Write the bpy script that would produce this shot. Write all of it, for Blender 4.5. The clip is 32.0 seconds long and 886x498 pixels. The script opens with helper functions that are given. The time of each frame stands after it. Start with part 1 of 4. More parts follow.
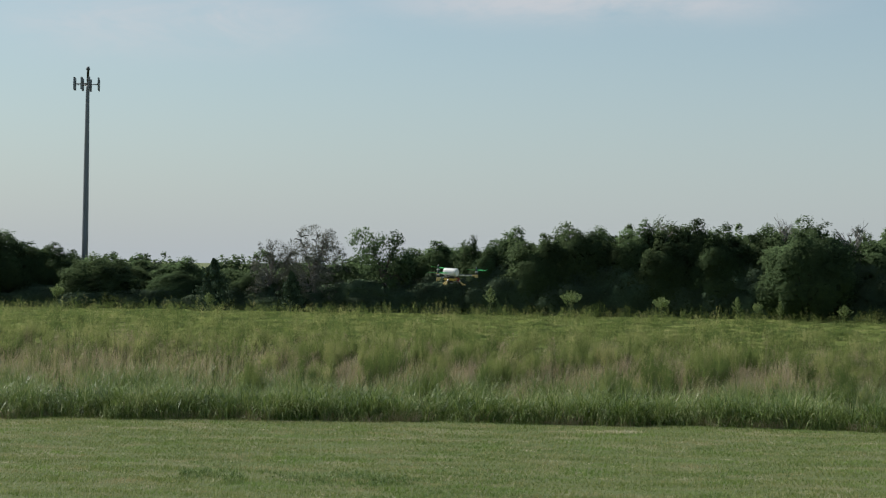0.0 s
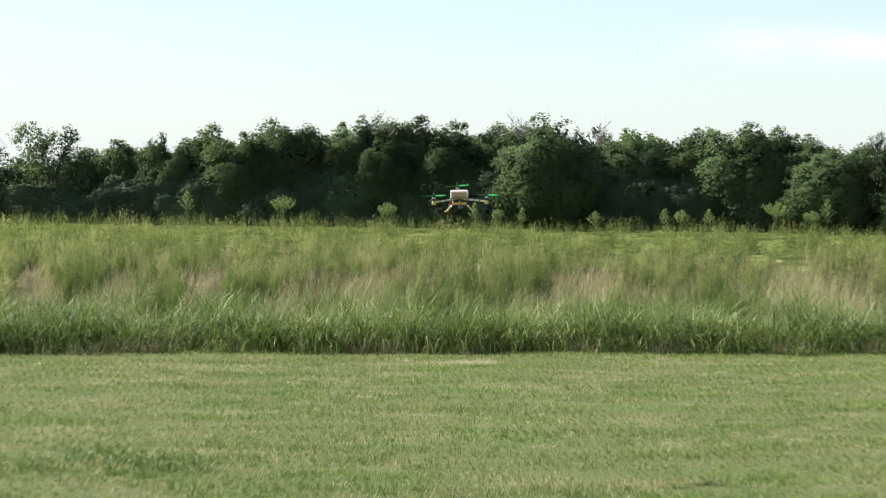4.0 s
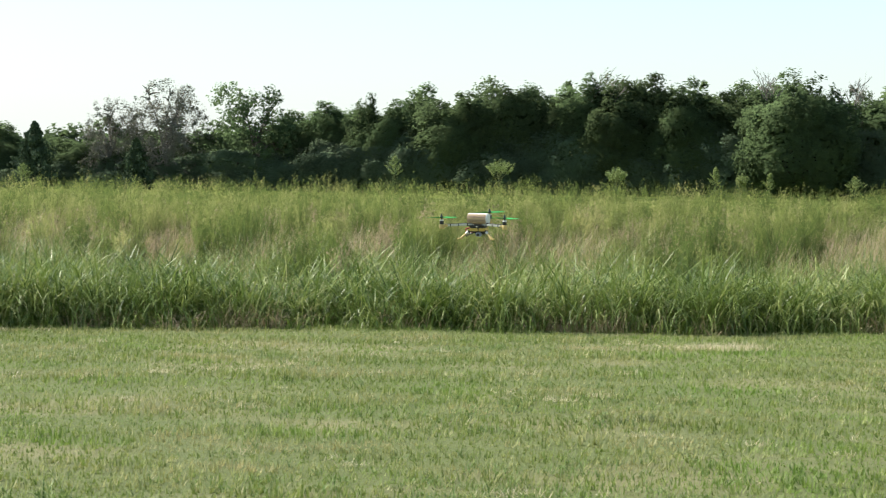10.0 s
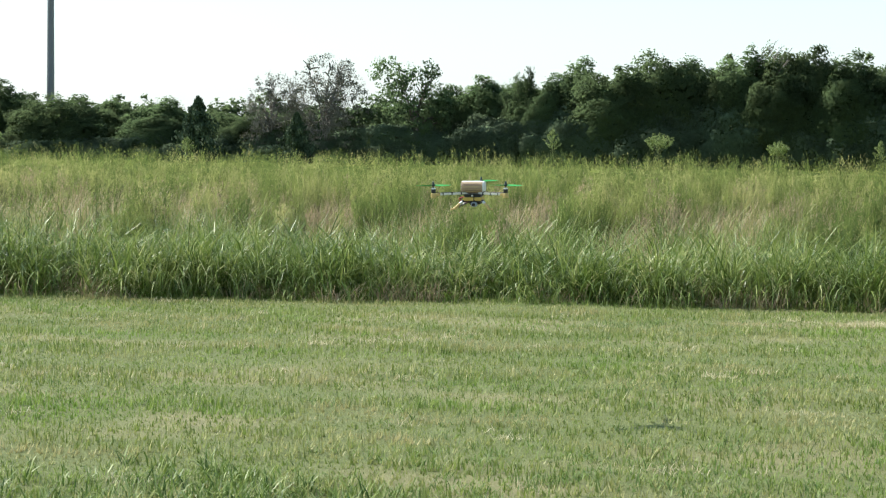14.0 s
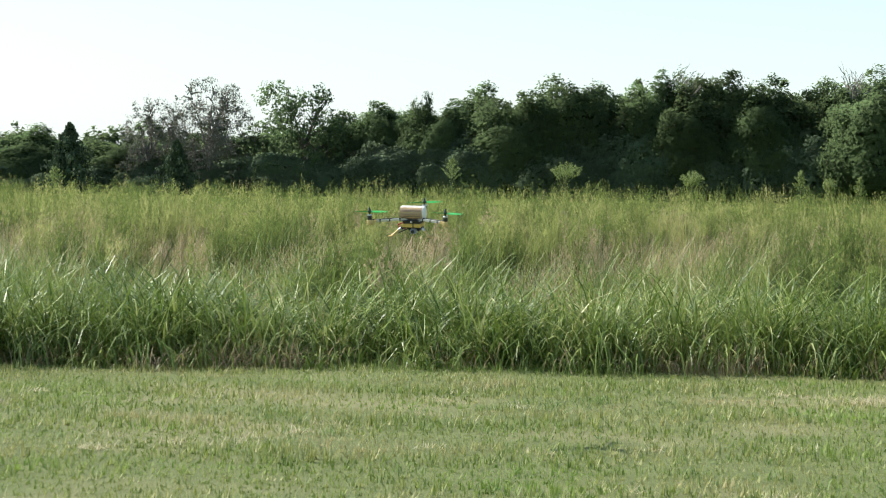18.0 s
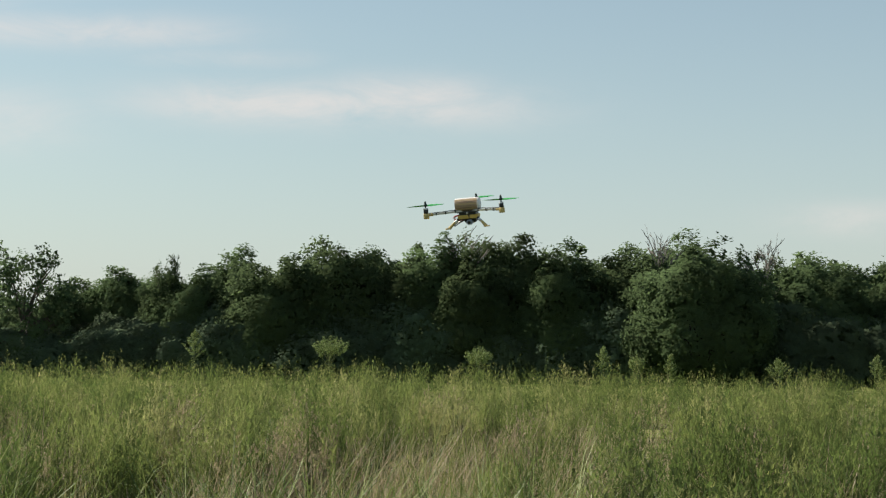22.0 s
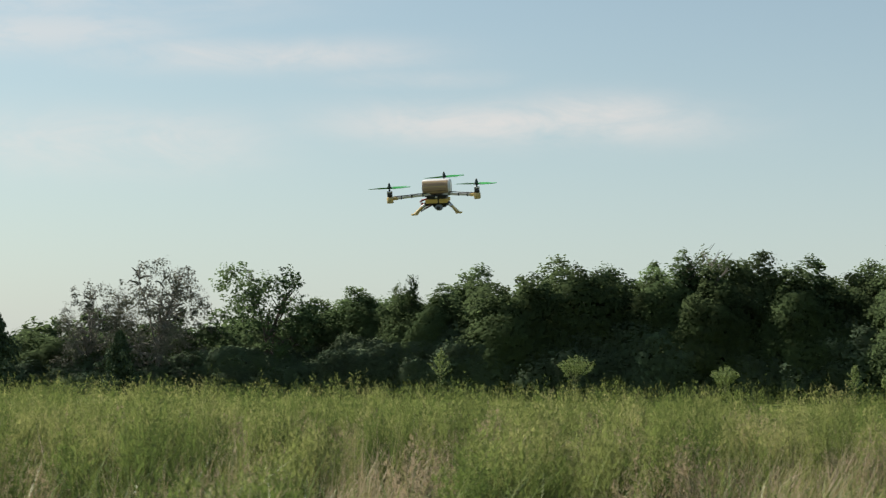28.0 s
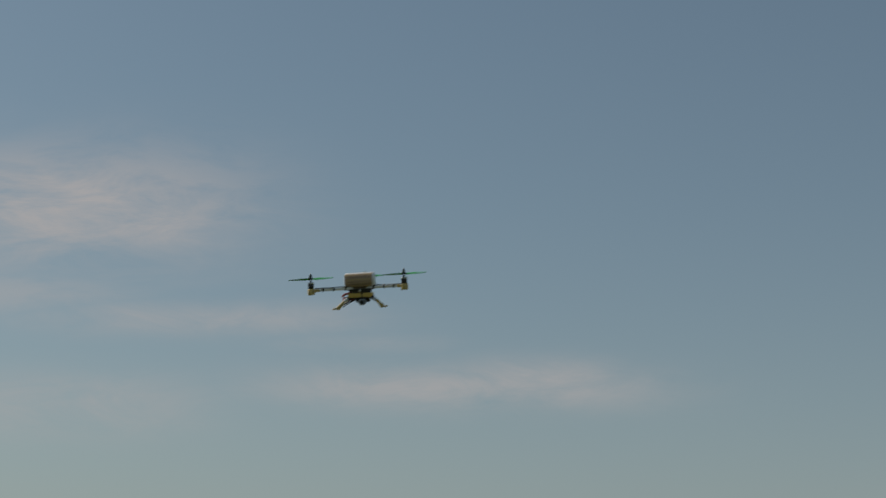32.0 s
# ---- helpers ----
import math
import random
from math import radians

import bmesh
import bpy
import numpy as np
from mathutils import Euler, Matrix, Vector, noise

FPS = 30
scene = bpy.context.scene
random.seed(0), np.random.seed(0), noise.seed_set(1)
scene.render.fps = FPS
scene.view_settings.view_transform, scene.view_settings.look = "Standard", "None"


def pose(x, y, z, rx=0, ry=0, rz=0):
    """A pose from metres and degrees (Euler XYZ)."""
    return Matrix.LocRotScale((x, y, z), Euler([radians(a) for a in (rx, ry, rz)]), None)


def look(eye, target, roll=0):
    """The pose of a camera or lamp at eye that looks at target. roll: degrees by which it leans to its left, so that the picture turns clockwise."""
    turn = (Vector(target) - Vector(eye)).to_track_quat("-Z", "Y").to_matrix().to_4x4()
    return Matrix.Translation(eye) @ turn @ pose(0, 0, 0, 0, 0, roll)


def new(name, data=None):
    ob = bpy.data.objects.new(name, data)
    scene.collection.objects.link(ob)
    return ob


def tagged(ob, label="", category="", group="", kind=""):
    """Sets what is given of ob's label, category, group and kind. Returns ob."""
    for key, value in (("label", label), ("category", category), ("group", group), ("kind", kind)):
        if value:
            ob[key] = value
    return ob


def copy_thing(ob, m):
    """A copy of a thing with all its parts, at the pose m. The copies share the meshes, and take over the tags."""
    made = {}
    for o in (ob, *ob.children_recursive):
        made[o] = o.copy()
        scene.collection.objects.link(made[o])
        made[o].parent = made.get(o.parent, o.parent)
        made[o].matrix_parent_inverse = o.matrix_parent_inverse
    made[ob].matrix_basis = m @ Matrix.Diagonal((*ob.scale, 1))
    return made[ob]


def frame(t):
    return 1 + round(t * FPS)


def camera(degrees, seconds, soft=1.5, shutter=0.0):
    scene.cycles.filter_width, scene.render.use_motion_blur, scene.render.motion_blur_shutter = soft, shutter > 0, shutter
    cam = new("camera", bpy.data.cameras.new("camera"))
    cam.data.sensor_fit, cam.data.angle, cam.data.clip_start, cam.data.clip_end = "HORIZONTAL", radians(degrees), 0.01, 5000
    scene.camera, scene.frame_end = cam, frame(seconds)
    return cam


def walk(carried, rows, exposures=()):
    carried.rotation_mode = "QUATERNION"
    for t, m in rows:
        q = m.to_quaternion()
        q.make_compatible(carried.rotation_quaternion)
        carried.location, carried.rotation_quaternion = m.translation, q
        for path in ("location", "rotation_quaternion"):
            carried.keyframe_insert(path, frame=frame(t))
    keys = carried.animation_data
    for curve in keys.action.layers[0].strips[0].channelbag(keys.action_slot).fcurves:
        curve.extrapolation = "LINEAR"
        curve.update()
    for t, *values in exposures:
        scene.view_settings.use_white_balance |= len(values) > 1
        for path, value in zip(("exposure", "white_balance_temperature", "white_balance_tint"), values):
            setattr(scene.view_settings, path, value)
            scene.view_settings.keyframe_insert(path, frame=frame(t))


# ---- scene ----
EXPOSURES = [(0, 0.03, 6200, 10), (1.0, 0.23, 6150, 10), (2.0, 0.1, 6050, 10), (2.5, 0.13, 6100, 10), (3.0, 0.23, 6000, 10), (3.5, 0.87, 6400, 10), (5.5, 1.04, 6550, 8), (9.5, 1.02, 6550, 8), (11, 0.98, 6500, 8), (12, 0.91, 6380, 8), (13, 1.09, 6320, 8), (14.5, 1.08, 6300, 8), (17, 0.97, 6380, 8),
             (18.5, 1.10, 6380, 8), (19, 1.14, 6380, 8), (19.5, 0.92, 6600, 9), (20, 0.62, 6700, 9), (21, 0.33, 6750, 9), (22, 0.32, 6750, 9), (28, 0.32, 6750, 9), (29, -0.14, 6750, 9), (30, -0.63, 6650, 9), (31, -0.75, 6450, 9), (32, -0.71, 6450, 9)]
# bands of cloud: middle, level, half width, half height, thickness
CLOUDS = [(-0.29, 0.146, 0.10, 0.018, 0.48), (-0.035, 0.158, 0.12, 0.0125, 0.66), (0.01, 0.165, 0.05, 0.011, 0.62), (-0.32, 0.270, 0.145, 0.036, 0.92), (-0.25, 0.260, 0.07, 0.022, 0.8), (-0.20, 0.200, 0.11, 0.010, 0.5), (0.33, 0.095, 0.09, 0.010, 0.5), (-0.36, 0.215, 0.12, 0.014, 0.45), (-0.10, 0.185, 0.05, 0.006, 0.3)]
CLOUD_COLOUR = (6.3, 5.9, 5.8)
HAZE_COLOUR = (4.32, 4.64, 4.85)
ROLL = 0.9
cam = camera(29.53, 32.0, soft=1.2, shutter=0.3)
walk(cam, [
    (0, pose(2.843, -23.831, 4.300, 90.508, 0, 6.841) @ pose(0, 0, 0, 0, 0, ROLL)),
    (0.5, pose(2.836, -23.832, 4.300, 90.170, 0, 6.824) @ pose(0, 0, 0, 0, 0, ROLL)),
    (1, pose(1.953, -23.920, 4.300, 90.883, 0, 4.695) @ pose(0, 0, 0, 0, 0, ROLL)),
    (1.5, pose(-0.270, -23.998, 4.300, 91.751, 0, -0.648) @ pose(0, 0, 0, 0, 0, ROLL)),
    (2, pose(-1.554, -23.950, 4.300, 91.508, 0, -3.733) @ pose(0, 0, 0, 0, 0, ROLL)),
    (2.5, pose(-2.251, -23.894, 4.300, 90.874, 0, -5.412) @ pose(0, 0, 0, 0, 0, ROLL)),
    (3, pose(-2.832, -23.832, 4.300, 88.560, 0, -6.816) @ pose(0, 0, 0, 0, 0, ROLL)),
    (3.5, pose(-1.703, -16.914, 3.660, 87.944, 0, -5.774) @ pose(0, 0, 0, 0, 0, ROLL)),
    (5.5, pose(0, 0, 2, 89.568, 0, -4.29) @ pose(0, 0, 0, 0, 0, ROLL)),
    (6, pose(0, 0, 2, 89.094, 0, -4.384) @ pose(0, 0, 0, 0, 0, ROLL)),
    (6.5, pose(0, 0, 2, 88.607, 0, -3.425) @ pose(0, 0, 0, 0, 0, ROLL)),
    (7, pose(0, 0, 2, 88.474, 0, -4.084) @ pose(0, 0, 0, 0, 0, ROLL)),
    (7.5, pose(0, 0, 2, 88.683, 0, -4.203) @ pose(0, 0, 0, 0, 0, ROLL)),
    (8, pose(0, 0, 2, 88.469, 0, -3.077) @ pose(0, 0, 0, 0, 0, ROLL)),
    (8.5, pose(0, 0, 2, 87.778, 0, -0.628) @ pose(0, 0, 0, 0, 0, ROLL)),
    (9, pose(-0, 0, 2, 87.687, 0, 0) @ pose(0, 0, 0, 0, 0, ROLL)),
    (9.5, pose(-0, 0, 2, 87.733, 0, 1.083) @ pose(0, 0, 0, 0, 0, ROLL)),
    (10, pose(-0, 0, 2, 87.499, 0, 3.027) @ pose(0, 0, 0, 0, 0, ROLL)),
    (10.5, pose(-0, 0, 2, 87.345, 0, 4.321) @ pose(0, 0, 0, 0, 0, ROLL)),
    (11, pose(-0, 0, 2, 87.248, 0, 5.73) @ pose(0, 0, 0, 0, 0, ROLL)),
    (11.5, pose(-0, 0, 2, 86.007, 0, 6.394) @ pose(0, 0, 0, 0, 0, ROLL)),
    (12, pose(-0, 0, 2, 85.061, 0, 6.558) @ pose(0, 0, 0, 0, 0, ROLL)),
    (12.5, pose(-0, 0, 2, 85.136, 0, 7.574) @ pose(0, 0, 0, 0, 0, ROLL)),
    (13, pose(-0, 0, 2, 85.576, 0, 8.081) @ pose(0, 0, 0, 0, 0, ROLL)),
    (13.5, pose(-0, 0, 2, 85.893, 0, 8.101) @ pose(0, 0, 0, 0, 0, ROLL)),
    (14, pose(-0, 0, 2, 86.535, 0, 8.38) @ pose(0, 0, 0, 0, 0, ROLL)),
    (14.5, pose(-0, 0, 2, 87.557, 0, 7.138) @ pose(0, 0, 0, 0, 0, ROLL)),
    (16.5, pose(-0.168, 1.600, 1.950, 87.926, 0, 6.184) @ pose(0, 0, 0, 0, 0, ROLL)),
    (17, pose(-0.257, 3.000, 1.900, 87.369, 0, 5.132) @ pose(0, 0, 0, 0, 0, ROLL)),
    (17.5, pose(-0.364, 4.500, 1.840, 86.849, 0, 4.934) @ pose(0, 0, 0, 0, 0, ROLL)),
    (18, pose(-0.458, 5.700, 1.770, 87.789, 0, 4.997) @ pose(0, 0, 0, 0, 0, ROLL)),
    (18.5, pose(-0.412, 6.900, 1.700, 88.016, 0, 3.729) @ pose(0, 0, 0, 0, 0, ROLL)),
    (19, pose(-0.195, 8.000, 1.620, 89.791, 0, 1.370) @ pose(0, 0, 0, 0, 0, ROLL)),
    (19.5, pose(-0.175, 10.500, 1.640, 91.772, 0, 0.870) @ pose(0, 0, 0, 0, 0, ROLL)),
    (20, pose(0.184, 17.000, 1.600, 94.221, 0, -0.573) @ pose(0, 0, 0, 0, 0, ROLL)),
    (20.5, pose(0.459, 16.994, 1.600, 94.910, 0, -1.541) @ pose(0, 0, 0, 0, 0, ROLL)),
    (21, pose(0.541, 16.991, 1.600, 95.110, 0, -1.816) @ pose(0, 0, 0, 0, 0, ROLL)),
    (21.5, pose(0.460, 16.994, 1.600, 94.458, 0, -1.544) @ pose(0, 0, 0, 0, 0, ROLL)),
    (22, pose(0.543, 16.991, 1.600, 94.151, 0, -1.822) @ pose(0, 0, 0, 0, 0, ROLL)),
    (22.5, pose(0.662, 16.987, 1.600, 94.464, 0, -2.223) @ pose(0, 0, 0, 0, 0, ROLL)),
    (23, pose(0.602, 16.989, 1.600, 94.452, 0, -2.021) @ pose(0, 0, 0, 0, 0, ROLL)),
    (23.5, pose(0.444, 16.994, 1.600, 94.217, 0, -1.490) @ pose(0, 0, 0, 0, 0, ROLL)),
    (24, pose(0.277, 16.998, 1.600, 94.237, 0, -0.931) @ pose(0, 0, 0, 0, 0, ROLL)),
    (24.5, pose(0.080, 17.000, 1.600, 95.230, 0, -0.269) @ pose(0, 0, 0, 0, 0, ROLL)),
    (25, pose(0.017, 17.000, 1.600, 95.604, 0, -0.059) @ pose(0, 0, 0, 0, 0, ROLL)),
    (25.5, pose(-0.249, 16.998, 1.600, 95.183, 0, 0.837) @ pose(0, 0, 0, 0, 0, ROLL)),
    (27.5, pose(-0.987, 16.971, 1.600, 94.602, 0, 3.316) @ pose(0, 0, 0, 0, 0, ROLL)),
    (28, pose(-1.399, 16.942, 1.600, 94.680, 0, 4.703) @ pose(0, 0, 0, 0, 0, ROLL)),
    (28.5, pose(-1.747, 16.910, 1.600, 96.537, 0, 5.877) @ pose(0, 0, 0, 0, 0, ROLL)),
    (29, pose(-2.029, 16.879, 1.600, 97.801, 0, 6.827) @ pose(0, 0, 0, 0, 0, ROLL)),
    (29.5, pose(-2.289, 16.845, 1.600, 99.313, 0, 7.704) @ pose(0, 0, 0, 0, 0, ROLL)),
    (30, pose(-2.268, 16.848, 1.600, 100.437, 0, 7.640) @ pose(0, 0, 0, 0, 0, ROLL)),
    (30.5, pose(-2.268, 16.848, 1.600, 102.759, 0, 8.234) @ pose(0, 0, 0, 0, 0, ROLL)),
    (31, pose(-2.268, 16.848, 1.600, 103.872, 0, 7.807) @ pose(0, 0, 0, 0, 0, ROLL)),
    (31.5, pose(-2.268, 16.848, 1.600, 103.695, 0, 6.279) @ pose(0, 0, 0, 0, 0, ROLL)),
    (32, pose(-2.268, 16.848, 1.600, 103.700, 0, 2.782) @ pose(0, 0, 0, 0, 0, ROLL)),
], exposures=EXPOSURES)

# ---------------------------------------------------------------- light
SUN_AZ, SUN_EL = radians(-72), radians(47)      # from the y axis towards x, and above the horizon
sun_way = Vector((math.sin(SUN_AZ) * math.cos(SUN_EL), math.cos(SUN_AZ) * math.cos(SUN_EL), math.sin(SUN_EL)))
sun = new("sun", bpy.data.lights.new("sun", "SUN"))
sun.data.energy, sun.data.angle, sun.data.color = 3.6, radians(0.6), (1.0, 0.95, 0.86)
sun.matrix_basis = look(sun_way * 200, (0, 0, 0))


def nodes_of(holder):
    holder.use_nodes = True
    tree = holder.node_tree
    tree.nodes.clear()
    return tree


def node(tree, kind, operation="", **inputs):
    n = tree.nodes.new(kind)
    if operation:
        n.operation = operation
    for key, value in inputs.items():
        name = key.replace("_", " ")
        slot = n.inputs[int(key[1:])] if key[0] == "i" and key[1:].isdigit() else n.inputs[name]
        if isinstance(value, bpy.types.NodeSocket):
            tree.links.new(value, slot)
        else:
            slot.default_value = value
    return n


def maths(tree, op, a, b=0.0, c=0.0):
    return node(tree, "ShaderNodeMath", op, i0=a, i1=b, i2=c).outputs[0]


def mixed(tree, fac, a, b, blend="MIX"):
    n = tree.nodes.new("ShaderNodeMix")
    n.data_type, n.blend_type = "RGBA", blend
    for slot, value in ((n.inputs[0], fac), (n.inputs[6], a), (n.inputs[7], b)):
        if isinstance(value, bpy.types.NodeSocket):
            tree.links.new(value, slot)
        else:
            slot.default_value = (*value, 1) if isinstance(value, tuple) and len(value) == 3 else value
    return n.outputs[2]


# the sky: clear late-summer haze with a few thin bands of cloud
world = bpy.data.worlds.new("world")
scene.world = world
wt = nodes_of(world)
sky = wt.nodes.new("ShaderNodeTexSky")
sky.sky_type, sky.sun_disc, sky.sun_elevation, sky.sun_rotation = "NISHITA", False, SUN_EL, SUN_AZ
sky.air_density, sky.dust_density, sky.ozone_density, sky.altitude = 1.0, 1.3, 1.5, 200
way = node(wt, "ShaderNodeTexCoord").outputs["Generated"]
axes = node(wt, "ShaderNodeSeparateXYZ", Vector=way).outputs
ahead = maths(wt, "MAXIMUM", axes[1], 0.05)
side, rise = maths(wt, "DIVIDE", axes[0], ahead), maths(wt, "DIVIDE", axes[2], ahead)
sheet = node(wt, "ShaderNodeCombineXYZ", X=maths(wt, "MULTIPLY", side, 9.0), Y=maths(wt, "MULTIPLY", rise, 26.0)).outputs[0]
wisps = node(wt, "ShaderNodeTexNoise", Vector=sheet, Scale=1.5, Detail=8.0, Roughness=0.66, Distortion=0.5).outputs["Fac"]
cover = None
# each band of cloud: middle, half width and half height as slopes, strength
for mid, level, wide, high, thick in CLOUDS:
    a = maths(wt, "POWER", maths(wt, "ABSOLUTE", maths(wt, "DIVIDE", maths(wt, "SUBTRACT", side, mid), wide)), 3.0)
    b = maths(wt, "POWER", maths(wt, "ABSOLUTE", maths(wt, "DIVIDE", maths(wt, "SUBTRACT", rise, level), high)), 2.0)
    lump = maths(wt, "MULTIPLY", maths(wt, "EXPONENT", maths(wt, "MULTIPLY", maths(wt, "ADD", a, b), -1.0)), thick)
    cover = lump if cover is None else maths(wt, "MAXIMUM", cover, lump)
grain = node(wt, "ShaderNodeMapRange", Value=wisps, From_Min=0.24, From_Max=0.58).outputs[0]
cover = maths(wt, "MULTIPLY", cover, grain)
# pale haze low over the land
haze = maths(wt, "MULTIPLY", maths(wt, "EXPONENT", maths(wt, "MULTIPLY", maths(wt, "MAXIMUM", axes[2], 0.0), -8.0)), 0.80)
haze = maths(wt, "ADD", haze, 0.10)
hazy = mixed(wt, haze, mixed(wt, 1.0, sky.outputs[0], (1.0, 1.07, 0.94), "MULTIPLY"), HAZE_COLOUR)
clouded = mixed(wt, cover, hazy, CLOUD_COLOUR)
back = node(wt, "ShaderNodeBackground", Color=clouded, Strength=0.105)
wt.links.new(back.outputs[0], node(wt, "ShaderNodeOutputWorld").inputs[0])


# ---------------------------------------------------------------- materials
def solid(name, colour, rough=0.6, metal=0.0, grain=0.12, size=30.0, bump=0.0, spec=0.5):
    """A plain surface with a little grain and wear at two scales."""
    m = bpy.data.materials.new(name)
    t = nodes_of(m)
    pos = node(t, "ShaderNodeTexCoord").outputs["Object"]
    fine = node(t, "ShaderNodeTexNoise", Vector=pos, Scale=size, Detail=5.0).outputs["Fac"]
    broad = node(t, "ShaderNodeTexNoise", Vector=pos, Scale=size / 7, Detail=2.0).outputs["Fac"]
    worn = maths(t, "MULTIPLY_ADD", maths(t, "ADD", fine, broad), grain, 1.0 - grain)
    dark = tuple(c * 0.55 for c in colour)
    col = mixed(t, worn, dark, colour)
    b = node(t, "ShaderNodeBsdfPrincipled", Base_Color=col, Metallic=metal, Roughness=rough)
    b.inputs["Specular IOR Level"].default_value = spec
    if bump:
        t.links.new(node(t, "ShaderNodeBump", Strength=bump, Distance=0.01, Height=fine).outputs[0], b.inputs["Normal"])
    t.links.new(b.outputs[0], node(t, "ShaderNodeOutputMaterial").inputs[0])
    return m


def leafy(name, ramp, patch=None, patch_size=0.25, through_light=0.3, rough=0.55, objects=False, stretch=1.0, edges=(0.45, 0.62), soft=0.0, tinted=False, lush=None, own=0.35, mottle=0.0):
    """Blades and leaves: each its own tint, patches over the ground, some light coming through."""
    m = bpy.data.materials.new(name)
    t = nodes_of(m)
    one = node(t, "ShaderNodeNewGeometry").outputs["Random Per Island"]
    shade = one
    if tinted:
        plant = t.nodes.new("ShaderNodeAttribute")
        plant.attribute_name = "tint"
        shade = maths(t, "ADD", maths(t, "MULTIPLY", one, own), maths(t, "MULTIPLY", plant.outputs["Fac"], 1.0 - own))
    cr = node(t, "ShaderNodeValToRGB", Fac=shade)
    while len(cr.color_ramp.elements) < len(ramp):
        cr.color_ramp.elements.new(0.5)
    for i, c in enumerate(ramp):
        cr.color_ramp.elements[i].position, cr.color_ramp.elements[i].color = i / (len(ramp) - 1), (*c, 1)
    col = cr.outputs[0]
    pos = node(t, "ShaderNodeNewGeometry").outputs["Position"]
    if patch:
        placed = node(t, "ShaderNodeMapping", Vector=pos, Scale=(stretch, 1.0, 0.3)).outputs[0]
        spots = node(t, "ShaderNodeTexNoise", Vector=placed, Scale=patch_size, Detail=4.0, Roughness=0.6).outputs["Fac"]
        fac = node(t, "ShaderNodeMapRange", Value=spots, From_Min=edges[0], From_Max=edges[1]).outputs[0]
        col = mixed(t, fac, col, mixed(t, one, patch, tuple(min(1, 1.35 * c) for c in patch)))
    if lush:
        damp = node(t, "ShaderNodeTexNoise", Vector=node(t, "ShaderNodeMapping", Vector=pos, Location=(17.0, 5.0, 0.0), Scale=(0.6, 1.0, 0.3)).outputs[0], Scale=0.8, Detail=3.0, Roughness=0.55).outputs["Fac"]
        col = mixed(t, maths(t, "MULTIPLY", node(t, "ShaderNodeMapRange", Value=damp, From_Min=0.5, From_Max=0.66).outputs[0], 0.6), col, mixed(t, one, lush, tuple(1.8 * c for c in lush)))
    if objects:
        tint = node(t, "ShaderNodeObjectInfo").outputs["Random"]
        hue = node(t, "ShaderNodeHueSaturation", Color=col, Hue=maths(t, "MULTIPLY_ADD", tint, 0.016, 0.492), Value=maths(t, "MULTIPLY_ADD", tint, 0.3, 0.85))
        col = hue.outputs[0]
    if mottle:
        # lighter young and darker old leaves in patches, at two sizes
        small = node(t, "ShaderNodeTexNoise", Vector=pos, Scale=mottle, Detail=4.0, Roughness=0.65).outputs["Fac"]
        large = node(t, "ShaderNodeTexNoise", Vector=pos, Scale=mottle / 9, Detail=2.0).outputs["Fac"]
        lift = maths(t, "ADD", node(t, "ShaderNodeMapRange", Value=small, From_Min=0.3, From_Max=0.7, To_Min=0.35, To_Max=0.85).outputs[0], node(t, "ShaderNodeMapRange", Value=large, From_Min=0.35, From_Max=0.65, To_Min=0.2, To_Max=0.6).outputs[0])
        col = node(t, "ShaderNodeHueSaturation", Color=col, Value=lift).outputs[0]
    b = node(t, "ShaderNodeBsdfPrincipled", Base_Color=col, Roughness=rough)
    b.inputs["Specular IOR Level"].default_value = 0.2 if rough > 0.7 else 0.35
    glow = node(t, "ShaderNodeBsdfTranslucent", Color=col)
    if soft:
        # leaves of one bough share most of its roundness
        bough = t.nodes.new("ShaderNodeAttribute")
        bough.attribute_name = "bough"
        turned = t.nodes.new("ShaderNodeVectorTransform")
        turned.vector_type, turned.convert_from, turned.convert_to = "NORMAL", "OBJECT", "WORLD"
        t.links.new(bough.outputs["Vector"], turned.inputs[0])
        own = node(t, "ShaderNodeVectorMath", "SCALE", i0=node(t, "ShaderNodeNewGeometry").outputs["Normal"])
        own.inputs["Scale"].default_value = 1 - soft
        both = node(t, "ShaderNodeVectorMath", "SCALE", i0=turned.outputs[0])
        both.inputs["Scale"].default_value = soft
        smooth = node(t, "ShaderNodeVectorMath", "NORMALIZE", i0=node(t, "ShaderNodeVectorMath", "ADD", i0=own.outputs[0], i1=both.outputs[0]).outputs[0]).outputs[0]
        t.links.new(smooth, b.inputs["Normal"])
        # light that falls on a leaf's far face comes through it
        t.links.new(node(t, "ShaderNodeVectorMath", "SCALE", i0=smooth, Scale=-1.0).outputs[0], glow.inputs["Normal"])
    mix = node(t, "ShaderNodeMixShader", Fac=through_light)
    t.links.new(b.outputs[0], mix.inputs[1])
    t.links.new(glow.outputs[0], mix.inputs[2])
    t.links.new(mix.outputs[0], node(t, "ShaderNodeOutputMaterial").inputs[0])
    return m


